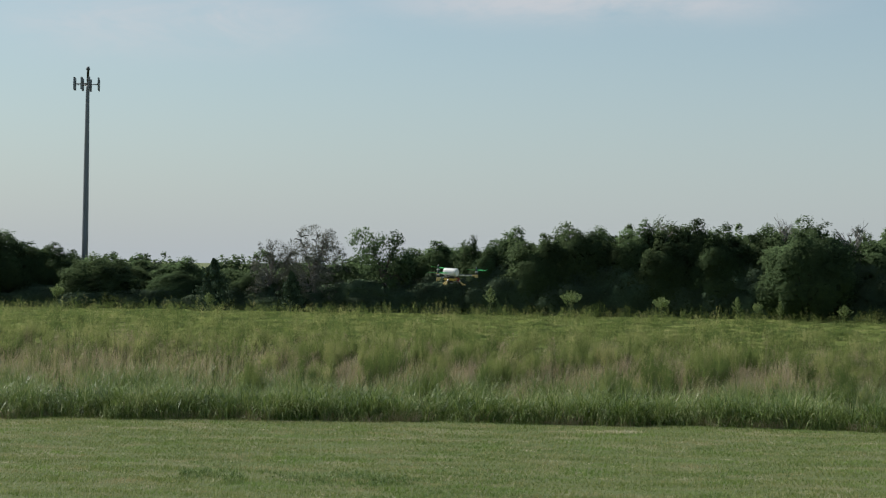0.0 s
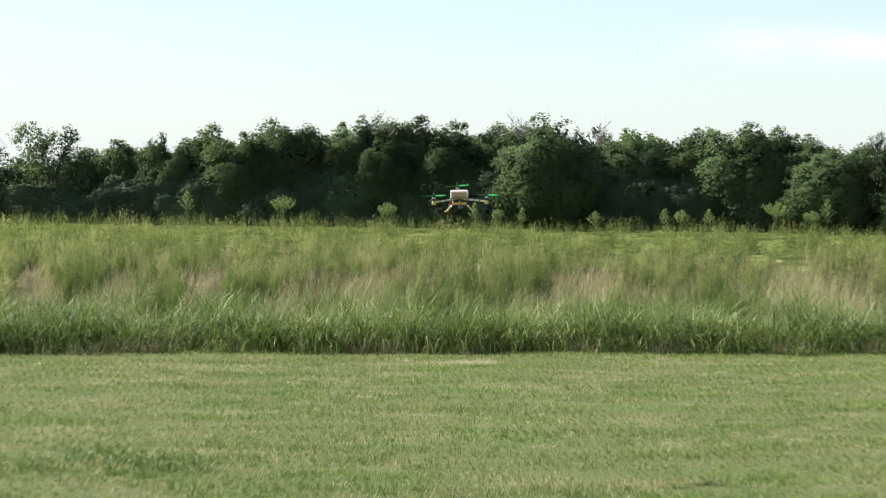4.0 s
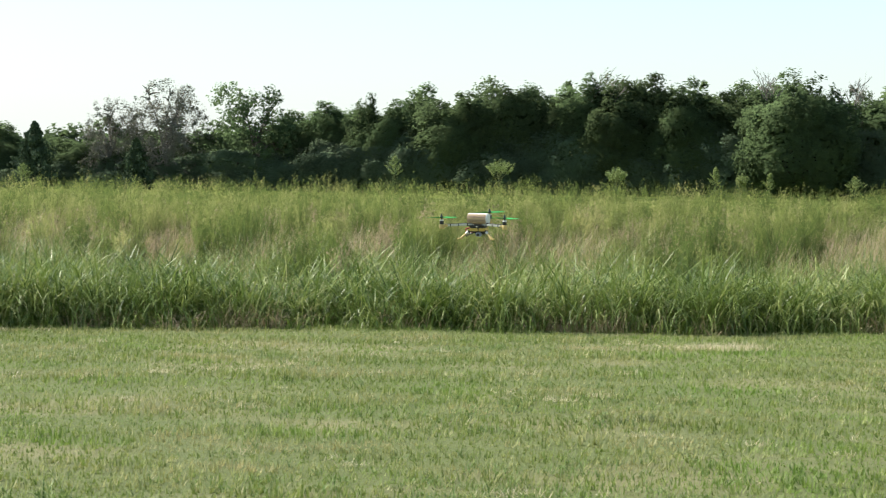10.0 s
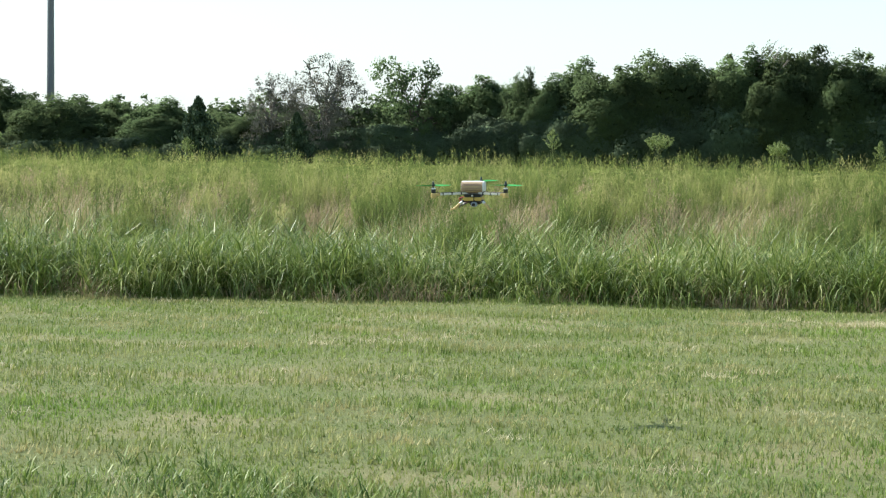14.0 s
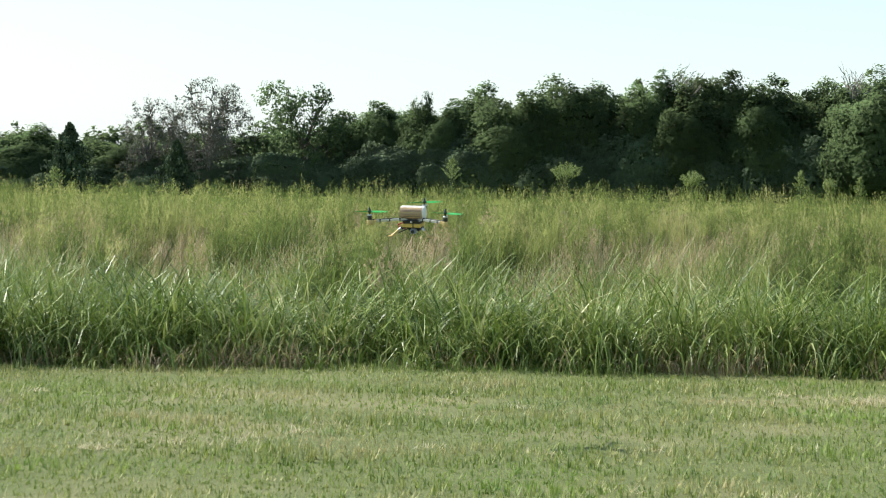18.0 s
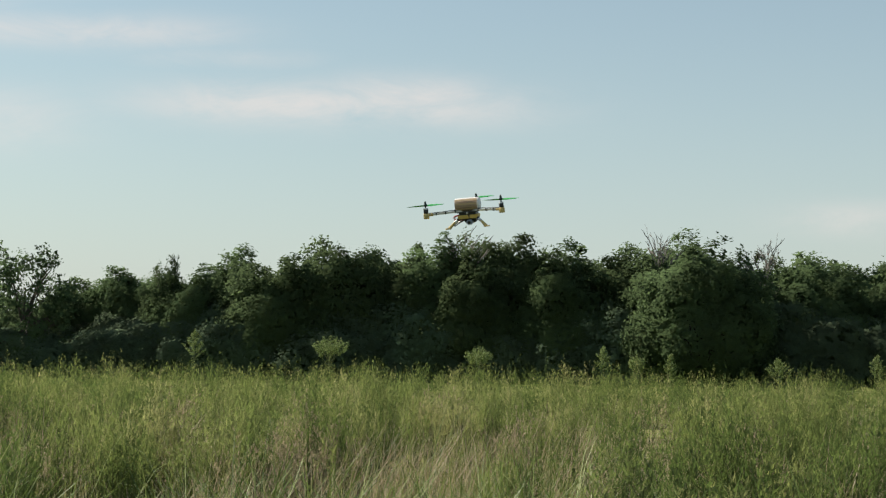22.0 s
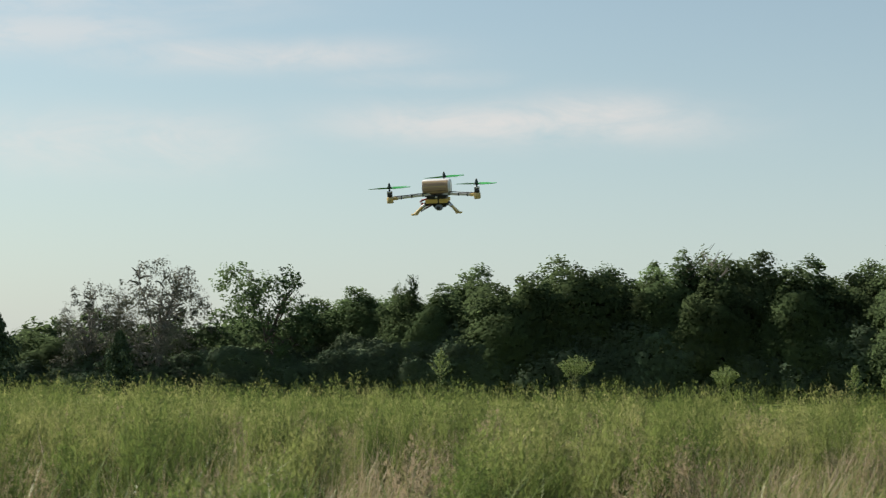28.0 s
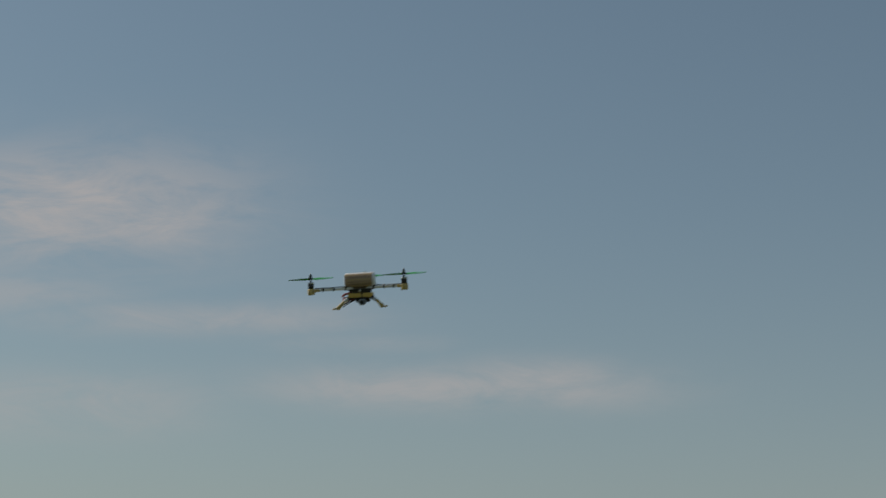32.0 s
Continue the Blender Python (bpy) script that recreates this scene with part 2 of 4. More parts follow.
def soil():
    """Turf and thatch under the blades."""
    m = bpy.data.materials.new("turf")
    t = nodes_of(m)
    pos = node(t, "ShaderNodeNewGeometry").outputs["Position"]
    fine = node(t, "ShaderNodeTexNoise", Vector=pos, Scale=45.0, Detail=6.0, Roughness=0.7).outputs["Fac"]
    broad = node(t, "ShaderNodeTexNoise", Vector=node(t, "ShaderNodeMapping", Vector=pos, Scale=(0.6, 1.0, 1.0)).outputs[0], Scale=0.7, Detail=5.0).outputs["Fac"]
    a = mixed(t, node(t, "ShaderNodeMapRange", Value=fine, From_Min=0.35, From_Max=0.65).outputs[0], (0.075, 0.100, 0.022), (0.18, 0.20, 0.058))
    col = mixed(t, node(t, "ShaderNodeMapRange", Value=broad, From_Min=0.5, From_Max=0.68).outputs[0], a, (0.22, 0.205, 0.09))
    b = node(t, "ShaderNodeBsdfPrincipled", Base_Color=col, Roughness=0.9,
             Normal=node(t, "ShaderNodeBump", Strength=0.8, Distance=0.03, Height=fine).outputs[0])
    t.links.new(b.outputs[0], node(t, "ShaderNodeOutputMaterial").inputs[0])
    return m


TURF = soil()
LAWN = leafy("lawn_blades", [(0.070, 0.112, 0.019), (0.140, 0.202, 0.038), (0.228, 0.284, 0.066), (0.35, 0.365, 0.13), (0.72, 0.64, 0.39)], (0.43, 0.36, 0.19), 1.1, 0.35, stretch=0.55, edges=(0.50, 0.72), tinted=True, own=0.6, lush=(0.140, 0.235, 0.035))
TUFT = leafy("tuft_blades", [(0.08, 0.145, 0.028), (0.14, 0.22, 0.045), (0.26, 0.34, 0.10)], None, 0.2, 0.3)
REED = leafy("reed_blades", [(0.035, 0.062, 0.015), (0.085, 0.138, 0.028), (0.170, 0.240, 0.050), (0.34, 0.39, 0.12), (0.70, 0.66, 0.38)], (0.32, 0.27, 0.14), 0.5, 0.27, rough=0.40, edges=(0.64, 0.84), tinted=True, own=0.6)
MEADOW = leafy("meadow_leaves", [(0.108, 0.158, 0.040), (0.190, 0.240, 0.066), (0.300, 0.325, 0.108), (0.42, 0.405, 0.17)], (0.40, 0.345, 0.18), 0.3, 0.6, rough=0.85, stretch=0.8, edges=(0.62, 0.85), soft=0.95, tinted=True, own=0.06)
STALK = leafy("meadow_stalks", [(0.055, 0.070, 0.022), (0.10, 0.10, 0.04)], None, 0.2, 0.1)
STRAW = leafy("straw_blades", [(0.36, 0.265, 0.165), (0.47, 0.36, 0.23), (0.58, 0.47, 0.315)], None, 0.2, 0.4)
DRY = leafy("dry_plants", [(0.30, 0.235, 0.135), (0.38, 0.30, 0.185), (0.47, 0.38, 0.25)], None, 0.2, 0.5, rough=0.85, soft=0.85)
FADED = leafy("faded_blades", [(0.20, 0.215, 0.07), (0.29, 0.285, 0.105), (0.38, 0.355, 0.16)], None, 0.2, 0.4, rough=0.7)
LUSH = leafy("lush_blades", [(0.060, 0.110, 0.020), (0.115, 0.18, 0.034), (0.20, 0.27, 0.060), (0.42, 0.46, 0.20)], None, 0.2, 0.3, rough=0.45)
CUTTINGS = leafy("dead_cuttings", [(0.46, 0.39, 0.23), (0.60, 0.52, 0.33), (0.74, 0.67, 0.47)], None, 0.2, 0.4)
WEED = leafy("weed_leaves", [(0.18, 0.235, 0.082), (0.26, 0.32, 0.12), (0.36, 0.41, 0.18)], None, 0.2, 0.4, rough=0.75)
LEAF = leafy("tree_leaves", [(0.082, 0.122, 0.055), (0.090, 0.131, 0.058), (0.098, 0.141, 0.061), (0.106, 0.150, 0.064)], None, 0.2, 0.6, rough=0.95, objects=True, soft=0.94, mottle=5.0)
# leaf colour lifted and blued to stand in for haze at the wood's foot
HAZED_THICKET = leafy("hazed_thicket_leaves", [(0.112, 0.158, 0.096), (0.122, 0.170, 0.101), (0.132, 0.182, 0.106)], None, 0.2, 0.55, rough=0.95, objects=True, soft=0.94, mottle=5.0)
CEDAR = leafy("cedar_needles", [(0.05, 0.078, 0.042), (0.062, 0.092, 0.05), (0.075, 0.105, 0.056)], None, 0.2, 0.15, rough=0.85)
PALE = leafy("thin_leaves", [(0.16, 0.165, 0.125), (0.205, 0.205, 0.16), (0.27, 0.265, 0.21)], None, 0.2, 0.5, rough=0.8, soft=0.4)
BARK = solid("bark", (0.10, 0.085, 0.065), 0.9, 0, 0.4, 9.0, 0.6)
GREY_BARK = solid("grey_bark", (0.22, 0.20, 0.17), 0.9, 0, 0.4, 9.0, 0.5)
STEM = solid("stem", (0.16, 0.17, 0.07), 0.8, 0, 0.3, 20.0)
STEEL = solid("galvanised_steel", (0.19, 0.195, 0.205), 0.55, 0.3, 0.3, 1.2)
DARK_STEEL = solid("dark_antenna", (0.10, 0.105, 0.11), 0.6, 0.0, 0.3, 3.0)
WHITE_PLASTIC = solid("white_plastic", (0.78, 0.75, 0.70), 0.42, 0, 0.10, 60.0)
TAN_PANEL = solid("tan_board", (0.40, 0.28, 0.18), 0.7, 0, 0.35, 50.0)
BROWN_LINE = solid("brown_line", (0.20, 0.13, 0.08), 0.7, 0, 0.3, 60.0)
BLACK = solid("black_plastic", (0.018, 0.018, 0.02), 0.45, 0, 0.3, 80.0)
YELLOW = solid("yellow_wood", (0.62, 0.42, 0.10), 0.6, 0, 0.3, 40.0)
GOLD = solid("golden_wood", (0.55, 0.40, 0.15), 0.6, 0, 0.35, 40.0)
SILVER = solid("brushed_aluminium", (0.62, 0.62, 0.62), 0.4, 0.75, 0.25, 60.0)
GREEN = solid("green_plastic", (0.035, 0.36, 0.07), 0.4, 0, 0.15, 60.0)
DARK_GREEN = solid("dark_green_nut", (0.012, 0.03, 0.02), 0.4, 0, 0.3, 60.0)
RED_WIRE = solid("red_wire", (0.35, 0.04, 0.03), 0.5, 0, 0.2, 60.0)
BLUE_GREY = solid("camera_shell", (0.30, 0.34, 0.42), 0.4, 0.1, 0.2, 60.0)


# ---------------------------------------------------------------- mesh helpers
rng = np.random.default_rng(7)


def mesh_of(name, co, faces, material, smooth=False, bough=None, tint=None):
    """A mesh from arrays: places (n, 3) and faces (m, 3 or 4), and if given the bough's roundness and the plant's tint."""
    me = bpy.data.meshes.new(name)
    co, faces = np.ascontiguousarray(co, dtype=np.float32), np.ascontiguousarray(faces, dtype=np.int32)
    m, k = faces.shape
    me.vertices.add(len(co))
    me.vertices.foreach_set("co", co.ravel())
    me.loops.add(m * k)
    me.loops.foreach_set("vertex_index", faces.ravel())
    me.polygons.add(m)
    me.polygons.foreach_set("loop_start", np.arange(0, m * k, k, dtype=np.int32))
    me.polygons.foreach_set("loop_total", np.full(m, k, dtype=np.int32))
    me.polygons.foreach_set("use_smooth", np.full(m, smooth))
    me.update(calc_edges=True)
    if bough is not None:
        me.attributes.new("bough", "FLOAT_VECTOR", "POINT").data.foreach_set("vector", np.ascontiguousarray(bough, dtype=np.float32).ravel())
    if tint is not None:
        me.attributes.new("tint", "FLOAT", "POINT").data.foreach_set("value", np.ascontiguousarray(tint, dtype=np.float32).ravel())
    me.materials.append(material)
    return me


def ribbons(base, turn, length, lean, droop, width, segs):
    """Blades that rise from base, lean towards turn and bow over: places and faces."""
    n = len(base)
    way = np.stack([np.cos(turn), np.sin(turn), np.zeros(n)], 1)
    twist = turn + np.pi / 2 + rng.uniform(-0.9, 0.9, n)
    side = np.stack([np.cos(twist), np.sin(twist), np.zeros(n)], 1)
    at, lines = base.copy(), []
    for k in range(segs + 1):
        s = k / segs
        w = width * (1 - s) ** 0.65 * (0.75 + 0.5 * min(1, 3 * s)) + 0.0006
        lines += [at - side * w[:, None] / 2, at + side * w[:, None] / 2]
        ang = lean + droop * 1.15 * (s + 0.5 / segs) ** 1.7
        at = at + (length / segs)[:, None] * (way * np.sin(ang)[:, None] + np.array([0, 0, 1.0]) * np.cos(ang)[:, None])
    co = np.stack(lines, 1).reshape(-1, 3)
    one = np.array([[2 * k, 2 * k + 1, 2 * k + 3, 2 * k + 2] for k in range(segs)])
    faces = (np.arange(n)[:, None, None] * 2 * (segs + 1) + one[None]).reshape(-1, 4)
    return co, faces


def leaves(at, size, out=None, slim=0.5):
    """Small pointed leaves, turned at random or partly to face along out."""
    n = len(at)
    a = rng.normal(size=(n, 3))
    if out is not None:
        a = 0.75 * a / np.linalg.norm(a, axis=1)[:, None] + out
    a /= np.linalg.norm(a, axis=1)[:, None]
    b = np.cross(a, rng.normal(size=(n, 3)))
    b /= np.linalg.norm(b, axis=1)[:, None]
    size = np.broadcast_to(size, n)[:, None] * rng.uniform(0.6, 1.3, (n, 1))
    c = np.cross(a, b)
    co = np.stack([at - b * size * 0.6 - c * size * slim, at - b * size * 0.6 + c * size * slim, at + b * size], 1).reshape(-1, 3)
    return co, np.arange(3 * n).reshape(n, 3)


def merged(pieces):
    co, faces, k = [], [], 0
    for c, f in pieces:
        co.append(c)
        faces.append(f + k)
        k += len(c)
    return np.concatenate(co), np.concatenate(faces)


def tube(points, radii, sides=7):
    """A tapered tube along points: places and faces."""
    p = [Vector(q) for q in points]
    co = []
    for i, q in enumerate(p):
        d = (p[min(i + 1, len(p) - 1)] - p[max(i - 1, 0)]).normalized()
        u = d.cross(Vector((0.31, 0.9, 0.2)) if abs(d.z) > 0.7 else Vector((0, 0, 1))).normalized()
        v = d.cross(u)
        for k in range(sides):
            a = 2 * math.pi * k / sides
            co.append(q + radii[i] * (math.cos(a) * u + math.sin(a) * v))
    faces = [[i * sides + k, i * sides + (k + 1) % sides, (i + 1) * sides + (k + 1) % sides, (i + 1) * sides + k]
             for i in range(len(p) - 1) for k in range(sides)]
    return np.array([tuple(c) for c in co]), np.array(faces)


def part(name, bm, material, parent, label=""):
    """One mesh part under a thing or part; bm is a bmesh or a pair of arrays."""
    if isinstance(bm, tuple):
        me = mesh_of(name, bm[0], bm[1], material, True)
    else:
        me = bpy.data.meshes.new(name)
        bm.to_mesh(me)
        bm.free()
        me.materials.append(material)
    ob = new(name, me)
    ob.parent = parent
    return tagged(ob, label)


def box(sx, sy, sz, at=(0, 0, 0), bevel=0.0, turn=None):
    bm = bmesh.new()
    bmesh.ops.create_cube(bm, size=1)
    bmesh.ops.scale(bm, vec=(sx, sy, sz), verts=bm.verts)
    if bevel:
        bmesh.ops.bevel(bm, geom=bm.edges[:], offset=bevel, segments=2, affect="EDGES")
    if turn is not None:
        bmesh.ops.transform(bm, matrix=turn, verts=bm.verts)
    bmesh.ops.translate(bm, vec=at, verts=bm.verts)
    return bm


def lathe(profile, sides=20, turn=None, at=(0, 0, 0)):
    """A turned body round z from (radius, height) pairs, closed at both ends."""
    bm = bmesh.new()
    rings = [[bm.verts.new((r * math.cos(2 * math.pi * k / sides), r * math.sin(2 * math.pi * k / sides), z)) for k in range(sides)] for r, z in profile]
    for a, b in zip(rings, rings[1:]):
        for k in range(sides):
            bm.faces.new((a[k], a[(k + 1) % sides], b[(k + 1) % sides], b[k]))
    bm.faces.new(rings[0][::-1])
    bm.faces.new(rings[-1])
    for f in bm.faces:
        f.smooth = len(f.verts) == 4
    if turn is not None:
        bmesh.ops.transform(bm, matrix=turn, verts=bm.verts)
    bmesh.ops.translate(bm, vec=at, verts=bm.verts)
    return bm


# ---------------------------------------------------------------- ground
def edge_line(x):
    """Where the mown lawn ends and the tall growth begins."""
    x = np.asarray(x)
    return 21.85 + 0.10 * x - 0.004 * x ** 2 + 0.13 * np.sin(1.9 * x) + 0.10 * np.sin(4.7 * x + 1) + 0.07 * np.sin(9.1 * x + 2 * np.sin(1.1 * x))


def ground():
    xs = np.concatenate([[-2500, -400, -90], np.linspace(-45, 50, 96), [100, 400, 2500]])
    ys = np.concatenate([[-2500, -300, -60], np.linspace(-30, 100, 131), [140, 400, 2500]])
    X, Y = np.meshgrid(xs, ys)
    inner = (np.abs(X) < 46) & (Y > -31) & (Y < 101)
    Z = np.where(inner, 0.025 * np.sin(0.9 * X + 0.3 * Y) * np.cos(0.7 * Y) , 0)
    co = np.stack([X, Y, Z], 2).reshape(-1, 3)
    w = len(xs)
    i = (np.arange(len(ys) - 1)[:, None] * w + np.arange(w - 1)[None]).ravel()
    ob = new("ground", mesh_of("ground", co, np.stack([i, i + 1, i + w + 1, i + w], 1), TURF, True))
    return tagged(ob, "flat turf ground, mown green and straw-coloured near, running out to the horizon", "ground", kind="structure")


def height_of(x, y):
    return 0.025 * np.sin(0.9 * x + 0.3 * y) * np.cos(0.7 * y)


def stuff(name, data, material, label, category, **more):
    return tagged(new(name, mesh_of(name, *data, material, **more)), label, category, kind="stuff")


def lawn():
    n = 480000
    y = -1.0 + 24.5 * rng.random(n) ** 0.78
    x = (rng.random(n) - 0.49) * (0.92 * y + 13)
    # blades draw together in small tufts, each with a tint of its own
    tx, ty = np.round(x / 0.13 + 0.35 * np.sin(9.7 * y)), np.round(y / 0.16 + 0.35 * np.sin(8.3 * x))
    odd = np.modf(np.abs(np.sin(tx * 12.9898 + ty * 78.233) * 43758.5453))[0]
    drawn = rng.random(n) < 0.6
    x = np.where(drawn, x + 0.4 * (0.13 * tx - x), x)
    y = np.where(drawn, y + 0.4 * (0.16 * ty - y), y)
    keep = y < edge_line(x) + 0.25
    x, y, odd = x[keep], y[keep], odd[keep]
    n = len(x)
    base = np.stack([x, y, height_of(x, y) - 0.004], 1)
    thick = 0.75 + 0.35 * np.sin(2.1 * x + 0.8 * np.sin(1.3 * y)) * np.sin(3.7 * y + 0.9 * x) + 0.35 * np.sin(0.7 * x + 1.9 * y) * np.sin(5.3 * y)
    tall = (0.036 + 0.050 * rng.random(n) ** 1.4) * np.clip(thick, 0.5, 1.4) * (0.65 + 0.7 * odd) + 0.045 * rng.random(n) * (rng.random(n) < 0.05)
    turn, lean = rng.uniform(0, 2 * np.pi, n), rng.uniform(0.05, 0.85, n)
    wide = rng.uniform(0.0035, 0.0085, n)
    side = np.stack([-np.sin(turn), np.cos(turn), 0 * turn], 1) * wide[:, None]
    tip = base + np.stack([np.cos(turn) * np.sin(lean), np.sin(turn) * np.sin(lean), np.cos(lean)], 1) * tall[:, None]
    co = np.stack([base - side, base + side, tip], 1).reshape(-1, 3)
    # mown swathes run across the view; tufts at random dry out
    swathe = 0.5 + 0.17 * np.sin(3.1 * y + 0.5 * np.sin(0.6 * x) + 0.12 * x) + 0.12 * np.sin(7.3 * y + 0.9 * np.sin(1.3 * x) - 0.2 * x)
    tint = np.clip(0.58 * swathe + 0.55 * (odd - 0.42) * np.where(odd > 0.5, 1.15, 0.8) + 0.12 + 0.10 * rng.normal(size=n), 0, 1)
    stuff("lawn_grass", (co, np.arange(3 * n).reshape(n, 3)), LAWN, "short mown lawn grass, green with straw-coloured dry patches", "grass", tint=np.repeat(tint, 3))
    # coarser tufts that the mower left
    m = 3400
    cy = 6.5 + 15 * rng.random(m) ** 1.3
    cx = (rng.random(m) - 0.54) * 0.95 * (cy + 2)
    keep = np.sin(0.9 * cx + 2.2) + np.sin(1.4 * cy - 0.6 * cx) - 0.06 * (cy - 9) + rng.normal(0, 0.7, m) > 0.1
    cx, cy = cx[keep], cy[keep]
    k = 16
    x = (cx[:, None] + 0.06 * rng.normal(size=(len(cx), k))).ravel()
    y = (cy[:, None] + 0.05 * rng.normal(size=(len(cx), k))).ravel()
    keep = y < edge_line(x)
    x, y = x[keep], y[keep]
    n = len(x)
    co = ribbons(np.stack([x, y, height_of(x, y)], 1), rng.uniform(0, 2 * np.pi, n), rng.uniform(0.04, 0.115, n), rng.uniform(0.2, 1.0, n), rng.uniform(0.3, 1.5, n), rng.uniform(0.004, 0.009, n), 2)
    stuff("lawn_tufts", co, TUFT, "coarse darker green tufts in the mown lawn", "grass")
    # a lusher, longer stretch, and streaks of dead cuttings
    m = 330
    cx, cy = rng.uniform(-6.5, -1.6, m), 9.05 + 0.45 * rng.normal(size=m)
    near = np.sin(2.1 * cx + 1) + np.sin(3.7 * cx + 2.5 * cy) + 0.5 * rng.normal(size=m) > -0.2
    cx, cy = cx[near], cy[near]
    m = len(cx)
    x, y = (cx[:, None] + 0.04 * rng.normal(size=(m, 14))).ravel(), (cy[:, None] + 0.04 * rng.normal(size=(m, 14))).ravel()
    n = len(x)
    lush = ribbons(np.stack([x, y, height_of(x, y)], 1), rng.uniform(0, 2 * np.pi, n), rng.uniform(0.08, 0.2, n), rng.uniform(0.1, 0.8, n), rng.uniform(0.4, 1.9, n), rng.uniform(0.006, 0.012, n), 3)
    stuff("lush_grass", lush, LUSH, "longer dark green grass left standing in the lawn", "grass")
    m = 900
    cx, cy = [2.0, 2.5, 2.25], [19.75, 19.95, 19.6]
    cx, cy = np.concatenate([cx, rng.uniform(-11, 11, m)]), np.concatenate([cy, rng.uniform(6, 21, m)])
    keep = (np.arange(m + 3) < 3) | (np.sin(1.7 * cx + 2.0 * np.sin(0.9 * cy)) + np.sin(2.6 * cy - 0.5 * cx + 1) + 0.6 * rng.normal(size=m + 3) > 0.9)
    cx, cy = cx[keep], cy[keep]
    k = np.where(np.arange(len(cx)) < 3, 420, rng.integers(10, 46, len(cx)))
    big = np.repeat(np.where(np.arange(len(cx)) < 3, 1.0, 0.42), k)
    x, y = np.repeat(cx, k), np.repeat(cy, k)
    n = len(x)
    x, y = x + 0.19 * big * rng.normal(size=n), y + 0.10 * big * rng.normal(size=n)
    keep = y < edge_line(x)
    x, y, big = x[keep], y[keep], big[keep]
    n = len(x)
    streak = ribbons(np.stack([x, y, height_of(x, y) + 0.008], 1), rng.uniform(0, 2 * np.pi, n), rng.uniform(0.045, 0.11, n) * (0.6 + 0.4 * big), rng.uniform(0.3, 1.3, n), rng.uniform(0, 0.5, n), rng.uniform(0.003, 0.007, n), 2)
    stuff("dry_cuttings", streak, CUTTINGS, "pale dead grass cuttings lying on the lawn", "grass")


def tall_edge():
    """The thick wall of arching reed-like grass along the lawn, with tongues of it running into the field."""
    made, tints = [], []
    # tufts, depths from and to, blades each, joints, height, bow, spread
    for tufts, near, far, k, segs, high, arch, loose in ((420, -0.05, 0.45, 20, 4, 0.44, 1.55, 0.13), (2300, 0.30, 2.1, 27, 5, 1.12, 1.45, 0.14), (900, 1.9, 4.0, 18, 4, 0.92, 1.60, 0.15)):
        tx = rng.uniform(-22, 23, tufts)
        depth = near + (far - near) * rng.random(tufts) ** 1.1
        ty = edge_line(tx) + depth
        keep = (depth < 2.2) | (np.sin(0.9 * tx + 0.5 * ty) + 0.7 * np.sin(2.1 * tx - 0.8 * ty) + 0.5 * rng.normal(size=tufts) > 0.1)
        tx, ty, depth = tx[keep], ty[keep], depth[keep]
        tufts = len(tx)
        swell = 0.95 + 0.06 * np.clip(-tx / 5, 0, 1) + 0.24 * np.clip((-4.2 - tx) / 2.2, 0, 1) + 0.16 * np.sin(0.8 * tx + 0.4) * np.sin(0.37 * tx + 2) + 0.13 * np.sin(2.6 * tx + 1.3 * depth) + 0.10 * np.sin(5.9 * tx - 2 * depth)
        grown = high * (swell + 0.5 * (rng.random(tufts) - 0.5)) * np.minimum(1.0, 0.62 + 0.4 * np.maximum(depth, 0))
        x = (tx[:, None] + loose * rng.normal(size=(tufts, k))).ravel()
        y = (ty[:, None] + 0.8 * loose * rng.normal(size=(tufts, k))).ravel()
        n = len(x)
        tall = np.repeat(np.clip(grown, 0.25, 1.4), k) * rng.uniform(0.5, 1.12, n)
        base = np.stack([x, y, height_of(x, y) - 0.01], 1)
        bow = np.repeat(rng.uniform(0.55, 1.4, tufts), k)
        # the outermost blades fall towards the lawn
        fall = np.repeat(np.clip(1.0 - depth / 0.9, 0, 1), k)
        turn = np.repeat(rng.uniform(0, 2 * np.pi, tufts), k) + rng.normal(0, 1.2, n)
        turn = np.where(rng.random(n) < 0.75 * fall, -np.pi / 2 + rng.normal(0, 0.9, n), turn)
        made.append(ribbons(base, turn, np.minimum(tall * (1.12 if near > 1 else 1.32), rng.uniform(0.95, 1.42, n) if near < 1 else rng.uniform(0.85, 1.15, n)), rng.uniform(0.0, 0.85, n), rng.uniform(0.6, 2.2, n) * bow * arch, rng.uniform(0.009, 0.023, n) * (0.6 if near > 1 else 1.0), segs))
        tint = np.repeat(np.clip(0.48 + 0.22 * rng.normal(size=tufts) + 0.16 * np.sin(1.7 * tx + 0.8), 0, 1), k)
        tints.append(np.repeat(tint, 2 * (segs + 1)))
    stuff("tall_grass", merged(made), REED, "dense bright green arching tall grass bordering the mown lawn", "grass", tint=np.concatenate(tints))
    # dead blades and litter along the foot and hanging among the green
    n = 20000
    x = rng.uniform(-22, 23, n)
    y = edge_line(x) + rng.exponential(0.5, n) - 0.12
    keep = np.sin(1.3 * x + 0.5) + 0.8 * np.sin(3.1 * x) + rng.normal(0, 0.8, n) > 0.1
    x, y = x[keep], y[keep]
    n = len(x)
    base = np.stack([x, y, height_of(x, y)], 1)
    deep = np.clip(y - edge_line(x), 0, 1)
    co = ribbons(base, rng.uniform(0, 2 * np.pi, n), rng.uniform(0.1, 0.45, n) + 0.6 * deep * rng.random(n), rng.uniform(0.1, 1.0, n), rng.uniform(0.3, 1.8, n), rng.uniform(0.004, 0.010, n), 3)
